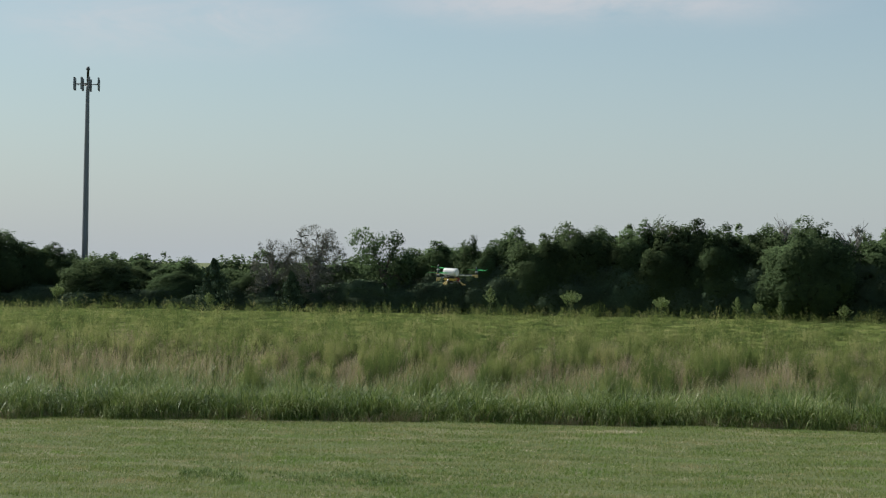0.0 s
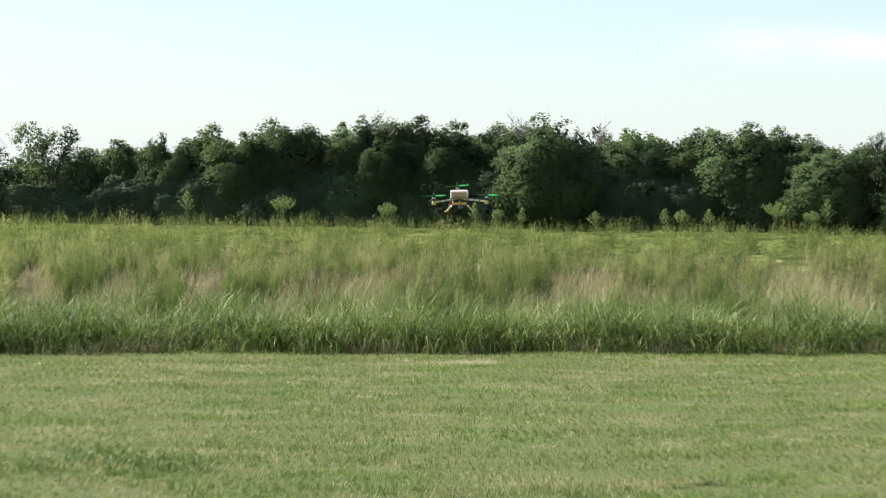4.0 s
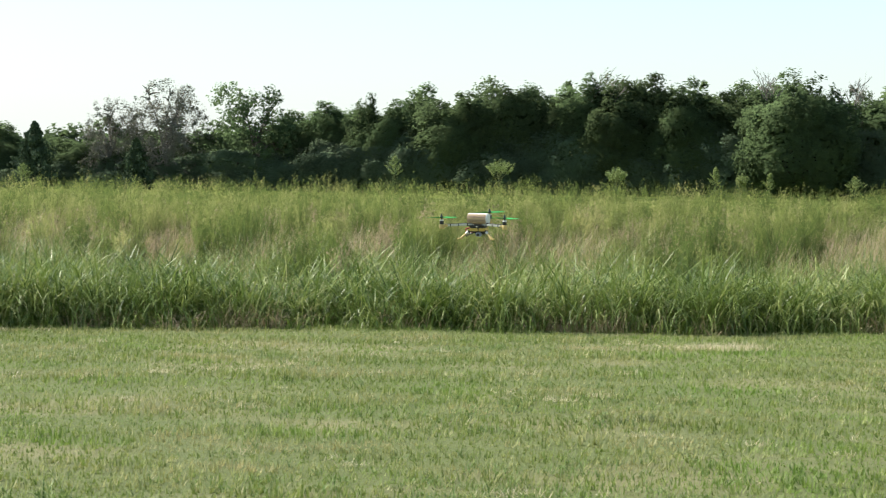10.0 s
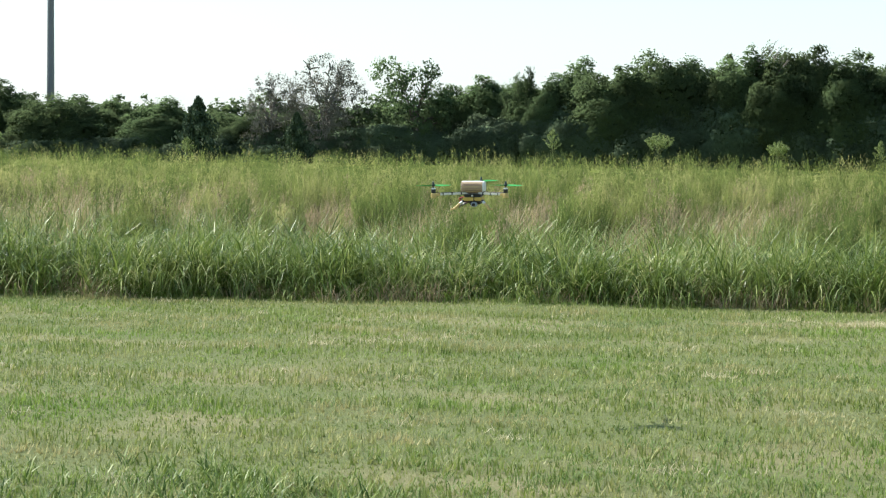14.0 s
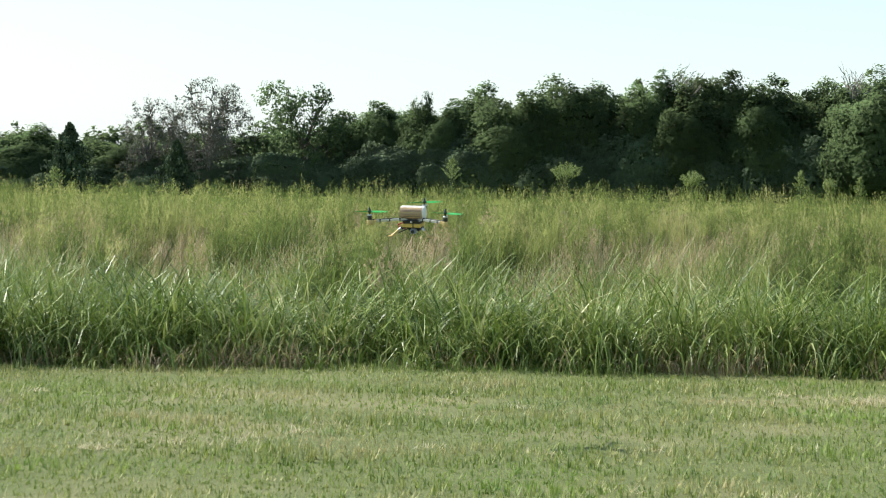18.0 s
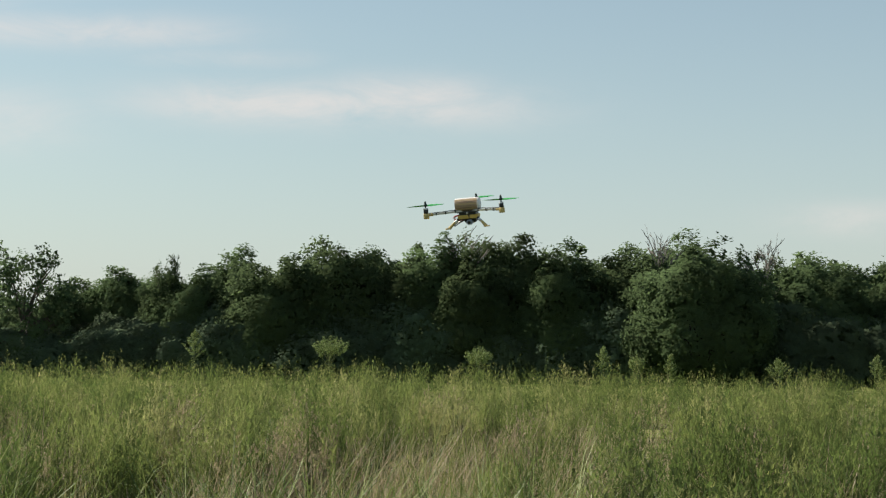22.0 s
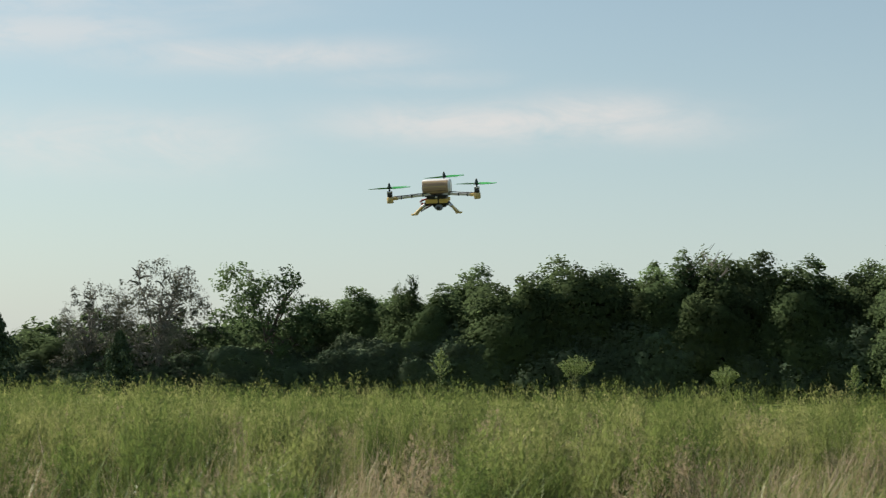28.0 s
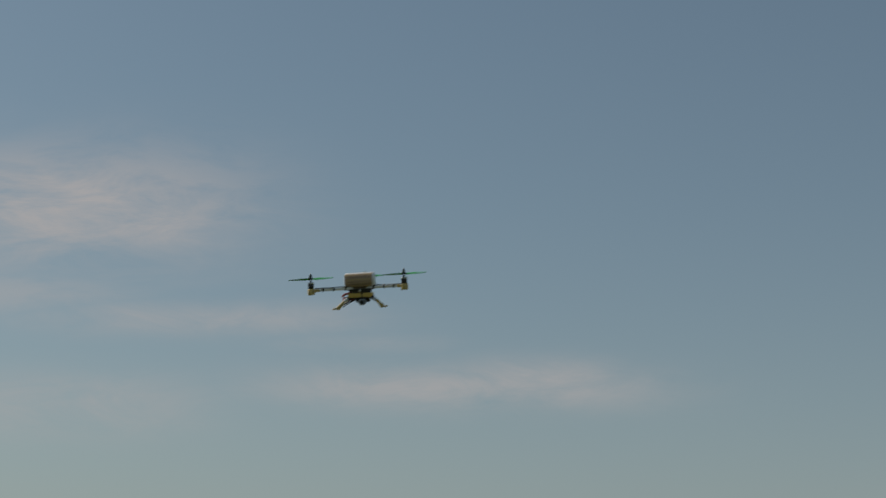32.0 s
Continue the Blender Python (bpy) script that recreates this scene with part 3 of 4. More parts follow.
    stuff("dry_grass_litter", co, STRAW, "dead straw-coloured blades in and under the tall grass", "grass")


def field_height(x, y):
    return 0.98 + 0.60 * np.clip((y - 23) / 60, 0, 1) ** 0.7 + 0.29 * np.clip((y - 55) / 20, 0, 1) + 0.0035 * (x + 5) * np.clip((y - 30) / 50, 0, 1)


def drift(x, y):
    """Above nought where the bushy plants stand together, below where only low dry grass grows; even towards the wood."""
    a = np.sin(2.7 * x + 1.1 * np.sin(0.5 * y) + 1.0) * np.sin(0.5 * y + 0.7 * x)
    b = np.sin(1.15 * x - 0.3 * y + 0.6) + 0.6 * np.sin(5.3 * x + 0.9 * y)
    return 0.7 * a + 0.5 * b + 0.28 + 0.007 * (y - 30)


def plumes(x, y, grown, stems, k, fan, fat, long, thin, low):
    """Feathery plants: stems that spread like a vase from one foot, bare below and each a soft brush of fine leaves above; places, roundness, tint and the stems' lines."""
    m = len(x)
    fan = fan * rng.uniform(0.6, 1.4, (m, 1, 1))
    a = rng.uniform(0, 2 * np.pi, (m, stems, 1))
    foot = low * rng.uniform(0.6, 1.4, (m, stems, 1))
    s = foot + (1 - foot) * rng.random((m, stems, k)) ** 0.75
    place = np.sqrt(rng.random((m, stems, 1)))
    reach = fan * place * (0.10 + 0.95 * s ** 1.3)
    top = grown[:, None, None] * (1 - 0.26 * place ** 2) * rng.uniform(0.80, 1.0, (m, stems, 1))
    z = top * s
    thick = fat * (1.15 - s) ** 0.5 * rng.uniform(0.8, 1.25, (m, stems, 1))
    b, d = rng.uniform(0, 2 * np.pi, (m, stems, k)), rng.random((m, stems, k))
    off = np.stack([np.cos(b), np.sin(b)], 3) * (thick * d)[..., None]
    axis = np.stack([x[:, None, None] + reach * np.cos(a) + off[..., 0], y[:, None, None] + reach * np.sin(a) + off[..., 1], z], 3)
    turn = b + rng.normal(0, 0.5, (m, stems, k))
    far = long * rng.uniform(0.6, 1.3, (m, stems, k)) * (1.25 - 0.5 * s)
    up = rng.uniform(0.35, 1.45, (m, stems, k)) * (1.2 - 0.45 * s)
    way = np.stack([np.cos(turn) * np.sin(up), np.sin(turn) * np.sin(up), np.cos(up)], 3)
    side = np.stack([-np.sin(turn), np.cos(turn), 0 * turn], 3) * thin
    co = np.stack([axis - side, axis + side, axis + way * far[..., None]], 3).reshape(-1, 3)
    swell = np.stack([0.35 * np.cos(b) + 0.65 * place * np.cos(a), 0.35 * np.sin(b) + 0.65 * place * np.sin(a), 0.05 + 0.85 * s ** 2], 3)
    swell /= np.linalg.norm(swell, axis=3)[..., None]
    tint = 0.40 + 0.36 * np.sin(2.6 * x + 1.2 * np.sin(0.45 * y)) * np.sin(0.55 * y - 0.4 * x + 0.6) + 0.20 * np.sin(0.75 * x + 0.8 * np.sin(0.31 * y)) * np.sin(0.33 * y + 0.2 * x) + 0.24 * rng.normal(size=m) - 0.26 * np.clip((42 - y) / 12, 0, 1) - 0.16 * np.clip((y - 50) / 14, 0, 1)
    # the tint is paler towards the tips, deeper towards the foot
    tint = np.clip(tint[:, None, None] + 0.05 * rng.normal(size=(m, stems, 1)) + 0.28 * (s - 0.72), 0, 1)
    # the bare stalks, from the foot to half their height
    rod = np.stack([np.cos(a), np.sin(a), 0 * a], 3)[:, :, 0]
    root = np.stack([x, y, 0 * x], 1)[:, None] + 0.10 * (fan * place) * rod
    head = np.stack([x, y, 0 * x], 1)[:, None] + 0.72 * (fan * place) * rod + top * (0, 0, 0.8)
    wide = np.array([0.5 * thin + 0.002, 0, 0])
    stalks = np.stack([root - wide, root + wide, head], 2).reshape(-1, 3)
    return co, np.repeat(swell.reshape(-1, 3), 3, axis=0), np.repeat(tint.ravel(), 3), stalks


def meadow():
    # feathery plants, fine in the front of the field and broader clumps towards the wood
    made, dry = [], []
    # plants, from and to, half width, stems, leaves each, breadth, thickness, leaf length and half width, lowest leaf
    for m, y0, y1, half, stems, k, fan, fat, long, thin, low in ((2600, 24.2, 44, 11, 20, 34, 0.27, 0.060, 0.080, 0.0055, 0.26), (2500, 24.2, 44, 0, 13, 14, 0.28, 0.065, 0.09, 0.0085, 0.26), (4200, 44, 62, 0, 10, 17, 0.29, 0.075, 0.11, 0.0085, 0.32), (5600, 62, 87.5, 0, 7, 11, 0.36, 0.12, 0.12, 0.012, 0.45)):
        y = y0 + (y1 - y0) * rng.random(m) ** 1.1
        x = rng.uniform(-half, half, m) if half else (rng.random(m) - 0.51) * 1.06 * (y + 16)
        if not half and y1 < 50:
            y, x = y[np.abs(x) > 11], x[np.abs(x) > 11]
            m = len(x)
        clump = np.sin(2.3 * x + 1.7 * np.sin(0.8 * y)) * np.sin(1.5 * y + 0.9 * x) + 0.6 * np.sin(4.1 * x - 1.2 * y)
        keep = (y > edge_line(x) + 1.3 + 1.4 * rng.random(m)) & (drift(x, y) + rng.normal(0, 0.28, m) > np.interp(y, [24, 30, 38, 47, 56], [1.20, 0.85, 0.50, 0.20, -0.20]))
        x, y, clump = x[keep], y[keep], clump[keep]
        grown = field_height(x, y) * (0.72 + 0.17 * clump + 0.24 * np.clip(drift(x, y), 0, 1) + np.interp(y, [40, 60], [0.42, 0.20]) * rng.random(len(x)) ** 1.5)
        dead = (np.sin(1.9 * x - 0.35 * y + 2.0) * np.sin(0.42 * y + 0.8 * x) + 0.25 * rng.normal(size=len(x)) > 0.60) & (y < 56)
        for pick, pile in ((~dead, made), (dead, dry)):
            pile.append(plumes(x[pick], y[pick], grown[pick] * (1.0 if pile is made else 0.84), stems, k if pile is made else k // 2, fan, fat, long, thin, low))
    co, swell, tint, stalks = (np.concatenate([m[i] for m in dry]) for i in range(4))
    stuff("dry_meadow_plants", (np.concatenate([co, stalks]), np.arange(len(co) + len(stalks)).reshape(-1, 3)), DRY, "dead pinkish tan feathery plants standing in drifts in the field", "grass", bough=np.concatenate([swell, np.tile((0.0, -0.5, 0.5), (len(stalks), 1))]))
    co, swell, tint, stalks = (np.concatenate([m[i] for m in made]) for i in range(4))
    stuff("meadow_stalks", (stalks, np.arange(len(stalks)).reshape(-1, 3)), STALK, "dark thin stalks of the feathery field plants", "grass")
    stuff("meadow_plants", (co, np.arange(len(co)).reshape(-1, 3)), MEADOW, "tall feathery yellow-green field plants with dry patches between", "grass", bough=swell, tint=tint)
    # the matted lower growth of the far field
    xs, ys = np.arange(-62, 64, 0.5), np.arange(43, 88, 0.45)
    X, Y = np.meshgrid(xs, ys)
    X, Y = X + 0.14 * rng.normal(size=X.shape), Y + 0.14 * rng.normal(size=X.shape)
    rim = np.interp(Y, [43.5, 50, 60, 70], [0, 0.34, 0.50, 0.58])
    Z = (field_height(X, Y) + 0.07 * rng.normal(size=X.shape)) * rim - 0.03
    w = len(xs)
    i = (np.arange(len(ys) - 1)[:, None] * w + np.arange(w - 1)[None]).ravel()
    co = np.stack([X, Y, Z], 2).reshape(-1, 3)
    up = 0.25 * rng.normal(size=(len(co), 3)) + (0, 0, 1)
    tint = 0.24 + 0.26 * np.sin(2.0 * co[:, 0] + 0.9 * np.sin(0.7 * co[:, 1])) * np.sin(0.8 * co[:, 1] - 0.5 * co[:, 0]) + 0.2 * rng.normal(size=len(co))
    stuff("matted_undergrowth", (co, np.stack([i, i + 1, i + w + 1, i + w], 1)), MEADOW, "matted yellow-green growth low between the field plants", "grass", smooth=True, bough=up / np.linalg.norm(up, axis=1)[:, None], tint=np.clip(tint, 0, 1))
    # straw-coloured grass where they stand thin, low in the front of the field
    n = 150000
    y = 23.4 + 30 * rng.random(n) ** 1.5
    x = (rng.random(n) - 0.51) * 1.06 * (y + 16)
    keep = (drift(x, y) + rng.normal(0, 0.22, n) < np.interp(y, [24, 34, 46], [1.2, 0.9, 0.1])) & (y > edge_line(x) + 1.3)
    x, y = x[keep], y[keep]
    n = len(x)
    base = np.stack([x, y, 0 * x], 1)
    low = field_height(x, y) * np.interp(y, [24, 27, 30, 33, 46], [0.45, 0.50, 0.68, 0.88, 0.85]) * (0.9 + 0.22 * np.sin(0.9 * x + 0.4 * y) * np.sin(2.3 * x))
    co = ribbons(base, rng.normal(0.2, 1.4, n), low * rng.uniform(0.45, 1.2, n), rng.uniform(0, 0.5, n), rng.uniform(0, 1.3, n), rng.uniform(0.005, 0.013, n), 2)
    tan = rng.random(n) + 0.35 * np.sin(1.1 * x + 0.6 * y) * np.sin(0.7 * x - 0.9 * y + 1) > 0.50
    each = np.arange(6)[None] + 6 * np.arange(n)[:, None]
    for pick, mat, name, label in ((tan, STRAW, "dry_meadow_grass", "pale dry straw-coloured grass standing in patches in the field"), (~tan, FADED, "faded_meadow_grass", "faded yellow-green grass mixed into the dry patches of the field")):
        m = int(pick.sum())
        faces = (6 * np.arange(m)[:, None, None] + np.array([[0, 1, 3, 2], [2, 3, 5, 4]])[None]).reshape(-1, 4)
        stuff(name, (co[0][each[pick].ravel()], faces), mat, label, "grass")
    # fine green grass in tufts behind the wall of reeds
    tufts, k = 1700, 20
    y = 25.2 + 4.2 * rng.random(tufts)
    x = (rng.random(tufts) - 0.51) * 1.06 * (y + 16)
    keep = np.sin(1.3 * x + 0.9 * y) + np.sin(0.6 * x - 1.1 * y + 2) + 0.4 * rng.normal(size=tufts) > 0.0
    x, y = x[keep], y[keep]
    green = np.repeat(rng.uniform(0.15, 0.7, len(x)), k)
    high = np.repeat(field_height(x, y) * rng.uniform(0.92, 1.22, len(x)), k)
    x, y = np.repeat(x, k), np.repeat(y, k)
    n = len(x)
    base = np.stack([x + 0.15 * rng.normal(size=n), y + 0.15 * rng.normal(size=n), 0 * x], 1)
    co = ribbons(base, rng.uniform(0, 2 * np.pi, n), high * rng.uniform(0.75, 1.2, n), rng.uniform(0, 0.4, n), rng.uniform(0.4, 2.4, n), rng.uniform(0.005, 0.010, n), 4)
    stuff("green_meadow_grass", co, REED, "loose green grass blades standing above the front of the field", "grass", tint=np.repeat(green, 10))


# ---------------------------------------------------------------- weeds
def weed(x, y, top, spread, bushy, seed):
    """A pyramid of side shoots on one stem, or a bush of several leafy stems."""
    r = np.random.default_rng(seed)
    plant = tagged(new("weed"), "bushy pale green weed with several leafy heads above the field" if bushy else "tall pale green weed with a pointed leafy head above the field", "weed", "tall weeds")
    plant.matrix_basis = pose(x, y, 0)
    shoots = [((0, 0, 0), (0.03, 0, top), 0.72 if bushy else 0.8)]
    if bushy:
        for h in range(17):
            a = 2.4 * h
            far = 0.12 + 0.88 * math.sqrt((h + 0.5) / 17)
            reach = 1.2 * spread * far * r.uniform(0.85, 1.1)
            shoots.append(((0, 0, top * r.uniform(0.55, 0.72)), (reach * math.cos(a), reach * math.sin(a), top * (1.0 - 0.10 * far ** 2) * r.uniform(0.93, 1.0)), 0.5))
    else:
        for h in range(20):
            s = 0.66 + 0.31 * h / 19
            a, reach = 2.4 * h, spread * (1.04 - s) * 5.5 * r.uniform(0.75, 1.15)
            shoots.append(((0, 0, top * s * 0.97), (reach * math.cos(a), reach * math.sin(a), top * s * 0.97 + 0.75 * reach + 0.04), 0.25))
    at = []
    for root, tip, start in shoots:
        root, tip = Vector(root), Vector(tip)
        part("stem", tube([root, root.lerp(tip, 0.55) + Vector((0, 0, 0.03)), tip], [0.011, 0.008, 0.003] if root.z < 0.1 else [0.006, 0.005, 0.002], 5), STEM, plant)
        for i in range(110 if bushy else 46):
            p = root.lerp(tip, r.uniform(start, 1.0))
            q = r.normal(size=3) * (0.020 if not bushy else 0.036)
            at.append((p.x + q[0], p.y + q[1], p.z + q[2]))
        if root.z < 0.1:
            # long narrow leaves down the main stem
            for i in range(90):
                p, b = root.lerp(tip, r.uniform(0.35, 0.85)), r.uniform(0, 2 * math.pi)
                q = 0.07 + 0.10 * r.random()
                at.append((p.x + q * math.cos(b), p.y + q * math.sin(b), p.z + 0.4 * q))
    part("leaves", leaves(np.array(at), 0.048, None, 0.30), WEED, plant)
    return plant


# ---------------------------------------------------------------- trees
def crown(seed, lobes, count, leaf, top_heavy=0.0, ragged=0.28, gap=0.0, high=6.6, wide=2.9, knot=0.11):
    """A loose crown of separate leafy lobes, shaped in metres and then brought to one metre high and two wide."""
    r = np.random.default_rng(seed)
    z = 0.06 + 0.88 * r.random(lobes)
    a = r.uniform(0, 2 * np.pi, lobes)
    round_ = np.sqrt(np.clip(1 - ((z - 0.38 - top_heavy) / 0.68) ** 2, 0.10, 1))
    d = 0.84 * round_ * r.random(lobes) ** 0.4
    rads = r.uniform(0.38, 0.95, lobes) * (1.15 - 0.4 * z)
    mids = np.stack([wide * d * np.cos(a), wide * d * np.sin(a), np.minimum(high * z, high - 0.7 * rads)], 1)
    # leaves stand in sprays on the lobes' outsides
    sprays = count // 11
    own = r.choice(lobes, sprays, p=rads ** 2 / (rads ** 2).sum())
    out = r.normal(size=(sprays, 3))
    out[:, 2] += 0.35
    out /= np.linalg.norm(out, axis=1)[:, None]
    hub = mids[own] + out * (rads[own] * (0.98 - ragged * np.abs(r.normal(size=sprays)) + 0.16 * r.random(sprays) ** 4))[:, None] * (1, 1, 0.82)
    at = (hub[:, None] + knot * r.normal(size=(sprays, 11, 3)) * (1, 1, 0.6)).reshape(-1, 3)
    out = np.repeat(out, 11, axis=0)
    keep = np.sin(at[:, 0] * 3.9 + seed) * np.sin(at[:, 2] * 2.3 + at[:, 1] * 3.1) > gap - 1
    at, out = at[keep], out[keep]
    co, faces = leaves(at, leaf * r.uniform(0.7, 1.3, len(at)), out, 0.62)
    whole = (co - (0, 0, 0.3 * high)) / (wide, wide, 0.7 * high)
    bough = 0.25 * np.repeat(out, 3, axis=0) + 0.45 * whole / np.linalg.norm(whole, axis=1)[:, None] + (0, 0, 0.4)
    fit = np.array([1 / wide, 1 / wide, 1 / high])
    return (co * fit, faces, bough * fit), mids * fit


def dense_crown(seed, bumps, count, leaf, high=6.6, wide=2.9, cone=0.0, tufts=150, lifted=0.24, relief=1.0, flat=1.0):
    """A closed crown: one swelling, uneven surface of leaves over a thick layer of larger ones, brought to one metre high and two wide."""
    r = np.random.default_rng(seed)
    swell = r.normal(size=(bumps, 3))
    swell[:, 2] = 0.9 * swell[:, 2] + 0.25
    swell /= np.linalg.norm(swell, axis=1)[:, None]
    rise, breadth = relief * r.uniform(0.12, 0.34, bumps), r.uniform(0.22, 0.46, bumps)
    # the top is broken into smaller heads
    head = swell[:, 2] > 0.35
    rise[head], breadth[head] = relief * r.uniform(0.16, 0.52, head.sum()), r.uniform(0.18, 0.34, head.sum())

    def surface(n, low, top):
        way = r.normal(size=(n, 3))
        way /= np.linalg.norm(way, axis=1)[:, None]
        far = ((way[:, None, :] - swell[None]) ** 2).sum(2)
        lift = rise[None] * np.exp(-far / breadth[None] ** 2)
        best = lift.argmax(1)
        grow = 0.70 + lift.max(1) + 0.05 * np.sin(9 * way[:, 0] + seed) * np.sin(8 * way[:, 1]) * np.sin(7 * way[:, 2] + 1)
        slim = np.where(way[:, 2] > 0, 1 - cone * way[:, 2], 1 - 0.25 * way[:, 2] ** 2)
        at = way * grow[:, None] * r.uniform(low, top, n)[:, None]
        at = np.stack([at[:, 0] * slim * wide, at[:, 1] * slim * wide, (0.46 + 0.52 * at[:, 2]) * high], 1)
        own = way + 0.9 * (way - swell[best])
        return at, own / np.linalg.norm(own, axis=1)[:, None]

    deep, way_in = surface(int(0.6 * count), 0.78, 0.94)
    skin, way_out = surface(count, 0.92, 1.0)
    # leafy tufts that break the outline, above all at the top
    shoots, way_up = surface(tufts * 3, 0.95, 1.03)
    high_up = way_up[:, 2] > r.uniform(-0.5, 0.7, len(way_up))
    shoots, way_up = shoots[high_up], way_up[high_up]
    lumps = r.uniform(0.07, 0.15, (len(shoots), 1, 1))
    shoots = (shoots[:, None] + lumps * (1.1, 1.1, 0.8) * r.normal(size=(len(shoots), 30, 3))).reshape(-1, 3)
    at = np.concatenate([deep, skin, shoots])
    out = np.concatenate([way_in, way_out, np.repeat(way_up, 30, axis=0)])
    size = np.concatenate([np.full(len(deep), 1.6 * leaf), np.full(len(skin), leaf), np.full(len(shoots), 0.95 * leaf)])
    keep = at[:, 2] > 0.02 * high
    at, out, size = at[keep], out[keep], size[keep]
    co, faces = leaves(at, size * r.uniform(0.7, 1.3, len(at)), out, 0.62)
    whole = (at - (0, 0, 0.46 * high)) / (wide, wide, 0.52 * high)
    whole /= np.linalg.norm(whole, axis=1)[:, None]
    # normals turn level low down, which puts shade there; flat levels tops too
    bough = np.repeat(0.34 * out + whole * (0.25, 0.25, 0.50) + (0, 0, lifted), 3, axis=0) * (1, 1, flat)
    fit = 1 / np.array([wide, wide, np.sort(at[:, 2])[-60]])
    inner = np.stack([0.5 * swell[:, 0], 0.5 * swell[:, 1], np.clip(0.5 + 0.36 * swell[:, 2], 0.2, 0.9)], 1)
    return (co * fit, faces, bough * fit), inner


def limbs(mids, seed, reach=1.0, base=0.035, fine=0):
    r = np.random.default_rng(seed)
    pieces = [tube([(0, 0, -0.06), (0.02, 0.01, 0.15), (-0.02, 0.02, 0.4), (0.01, 0, 0.72)], [base * 1.25, base, base * 0.75, base * 0.25], 8)]
    near = [m for m in mids if math.hypot(m[0], m[1]) < 0.55][:16]
    for m in near:
        m = Vector(m)
        z = min(0.55, max(0.08, m.z * r.uniform(0.35, 0.6)))
        root = Vector((0, 0, z))
        bend = root.lerp(m, 0.5) + Vector((0, 0, 0.05))
        pieces.append(tube([root, bend, root.lerp(m, 0.8 * reach)], [base * 0.45, base * 0.28, base * 0.08], 5))
        for k in range(fine):
            s = r.uniform(0.35, 1)
            p = root.lerp(m, s)
            q = p + Vector(r.normal(size=3) * (0.09, 0.09, 0.035)) + Vector((0, 0, 0.03))
            pieces.append(tube([p, p.lerp(q, 0.5) + Vector(r.normal(size=3) * 0.02), q], [base * 0.2, base * 0.14, base * 0.08], 3))
    return merged(pieces)


def tree_kind(name, label, seed, lobes, count, leaf, leaf_mat, bark, fine=0, girth=0.035, dense=False, **shape):
    """One kind of tree, one metre high and two wide; trees of the wood are copies of it."""
    tree = tagged(new(name), label, "tree", "trees of the wood")
    (co, faces, bough), mids = (dense_crown if dense else crown)(seed, lobes, count, leaf, **shape)
    part("trunk", limbs(mids, seed, fine=fine, base=girth, reach=0.8 if dense else 1.0), bark, tree)
    c = new("crown", mesh_of("crown", co, faces, leaf_mat, bough=bough))
    c.parent = tree
    return tree


def cedar_kind():
    tree = tagged(new("cedar_tree"), "dark pointed cedar at the edge of the wood", "tree", "trees of the wood")
    r = np.random.default_rng(31)
    n = 8000
    z = 0.06 + 0.94 * r.random(n) ** 0.9
    a = r.uniform(0, 2 * np.pi, n)
    tier = 0.62 + 0.38 * np.sin(z * 34 + 3 * np.sin(a * 3)) * np.sin(a * 4 + 9 * z)
    d = (1.02 - z) ** 0.85 * np.sqrt(r.random(n)) * tier * (0.9 + 0.3 * np.sin(a * 5 + z * 9))
    at = np.stack([d * np.cos(a), d * np.sin(a), z], 1)
    part("trunk", tube([(0, 0, -0.05), (0, 0, 0.5), (0, 0, 0.97)], [0.05, 0.035, 0.006], 7), BARK, tree)
    c = new("crown", mesh_of("crown", *leaves(at, 0.035, None, 0.5), CEDAR))
    c.parent = tree
    return tree


def dead_kind():
    """A leafless tree that forks again and again, one metre high and two wide."""
    tree = tagged(new("dead_tree"), "bare dead tree with grey forking twigs above the wood", "tree", "trees of the wood")
    r = np.random.default_rng(27)
    fit = Vector((1 / 1.3, 1 / 1.3, 1 / 7.6))
    pieces = []

    def grow(p, way, length, thick, level):
        q = p + way * length
        bend = p.lerp(q, 0.5) + Vector(r.normal(size=3)) * 0.06 * length
        pieces.append(tube([p * fit, bend * fit, q * fit], [thick, thick * 0.8, thick * 0.6], 5))
        if level < 5:
            for k in range(6 if level == 0 else 3 if level < 3 else 2):
                side = Vector(r.normal(size=3)) * 0.30
                grow(p.lerp(q, r.uniform(0.6, 1.0)), (way + side + Vector((0, 0, 0.12))).normalized(), r.uniform(0.8, 1.1) if level == 0 else length * r.uniform(0.6, 0.8), thick * 0.60, level + 1)

    grow(Vector((0, 0, -0.3)), Vector((0.03, 0, 1)), 5.6, 0.034, 0)
    top = max(c[:, 2].max() for c, f in pieces)
    co, faces = merged(pieces)
    part("trunk", (co * (1, 1, 1 / top), faces), GREY_BARK, tree, "grey leafless trunk and twigs")
    return tree


def placed(kind, x, y, high, wide, turn):
    return copy_thing(kind, pose(x, y, 0, 0, 0, turn) @ Matrix.Diagonal((wide, wide, high, 1)))


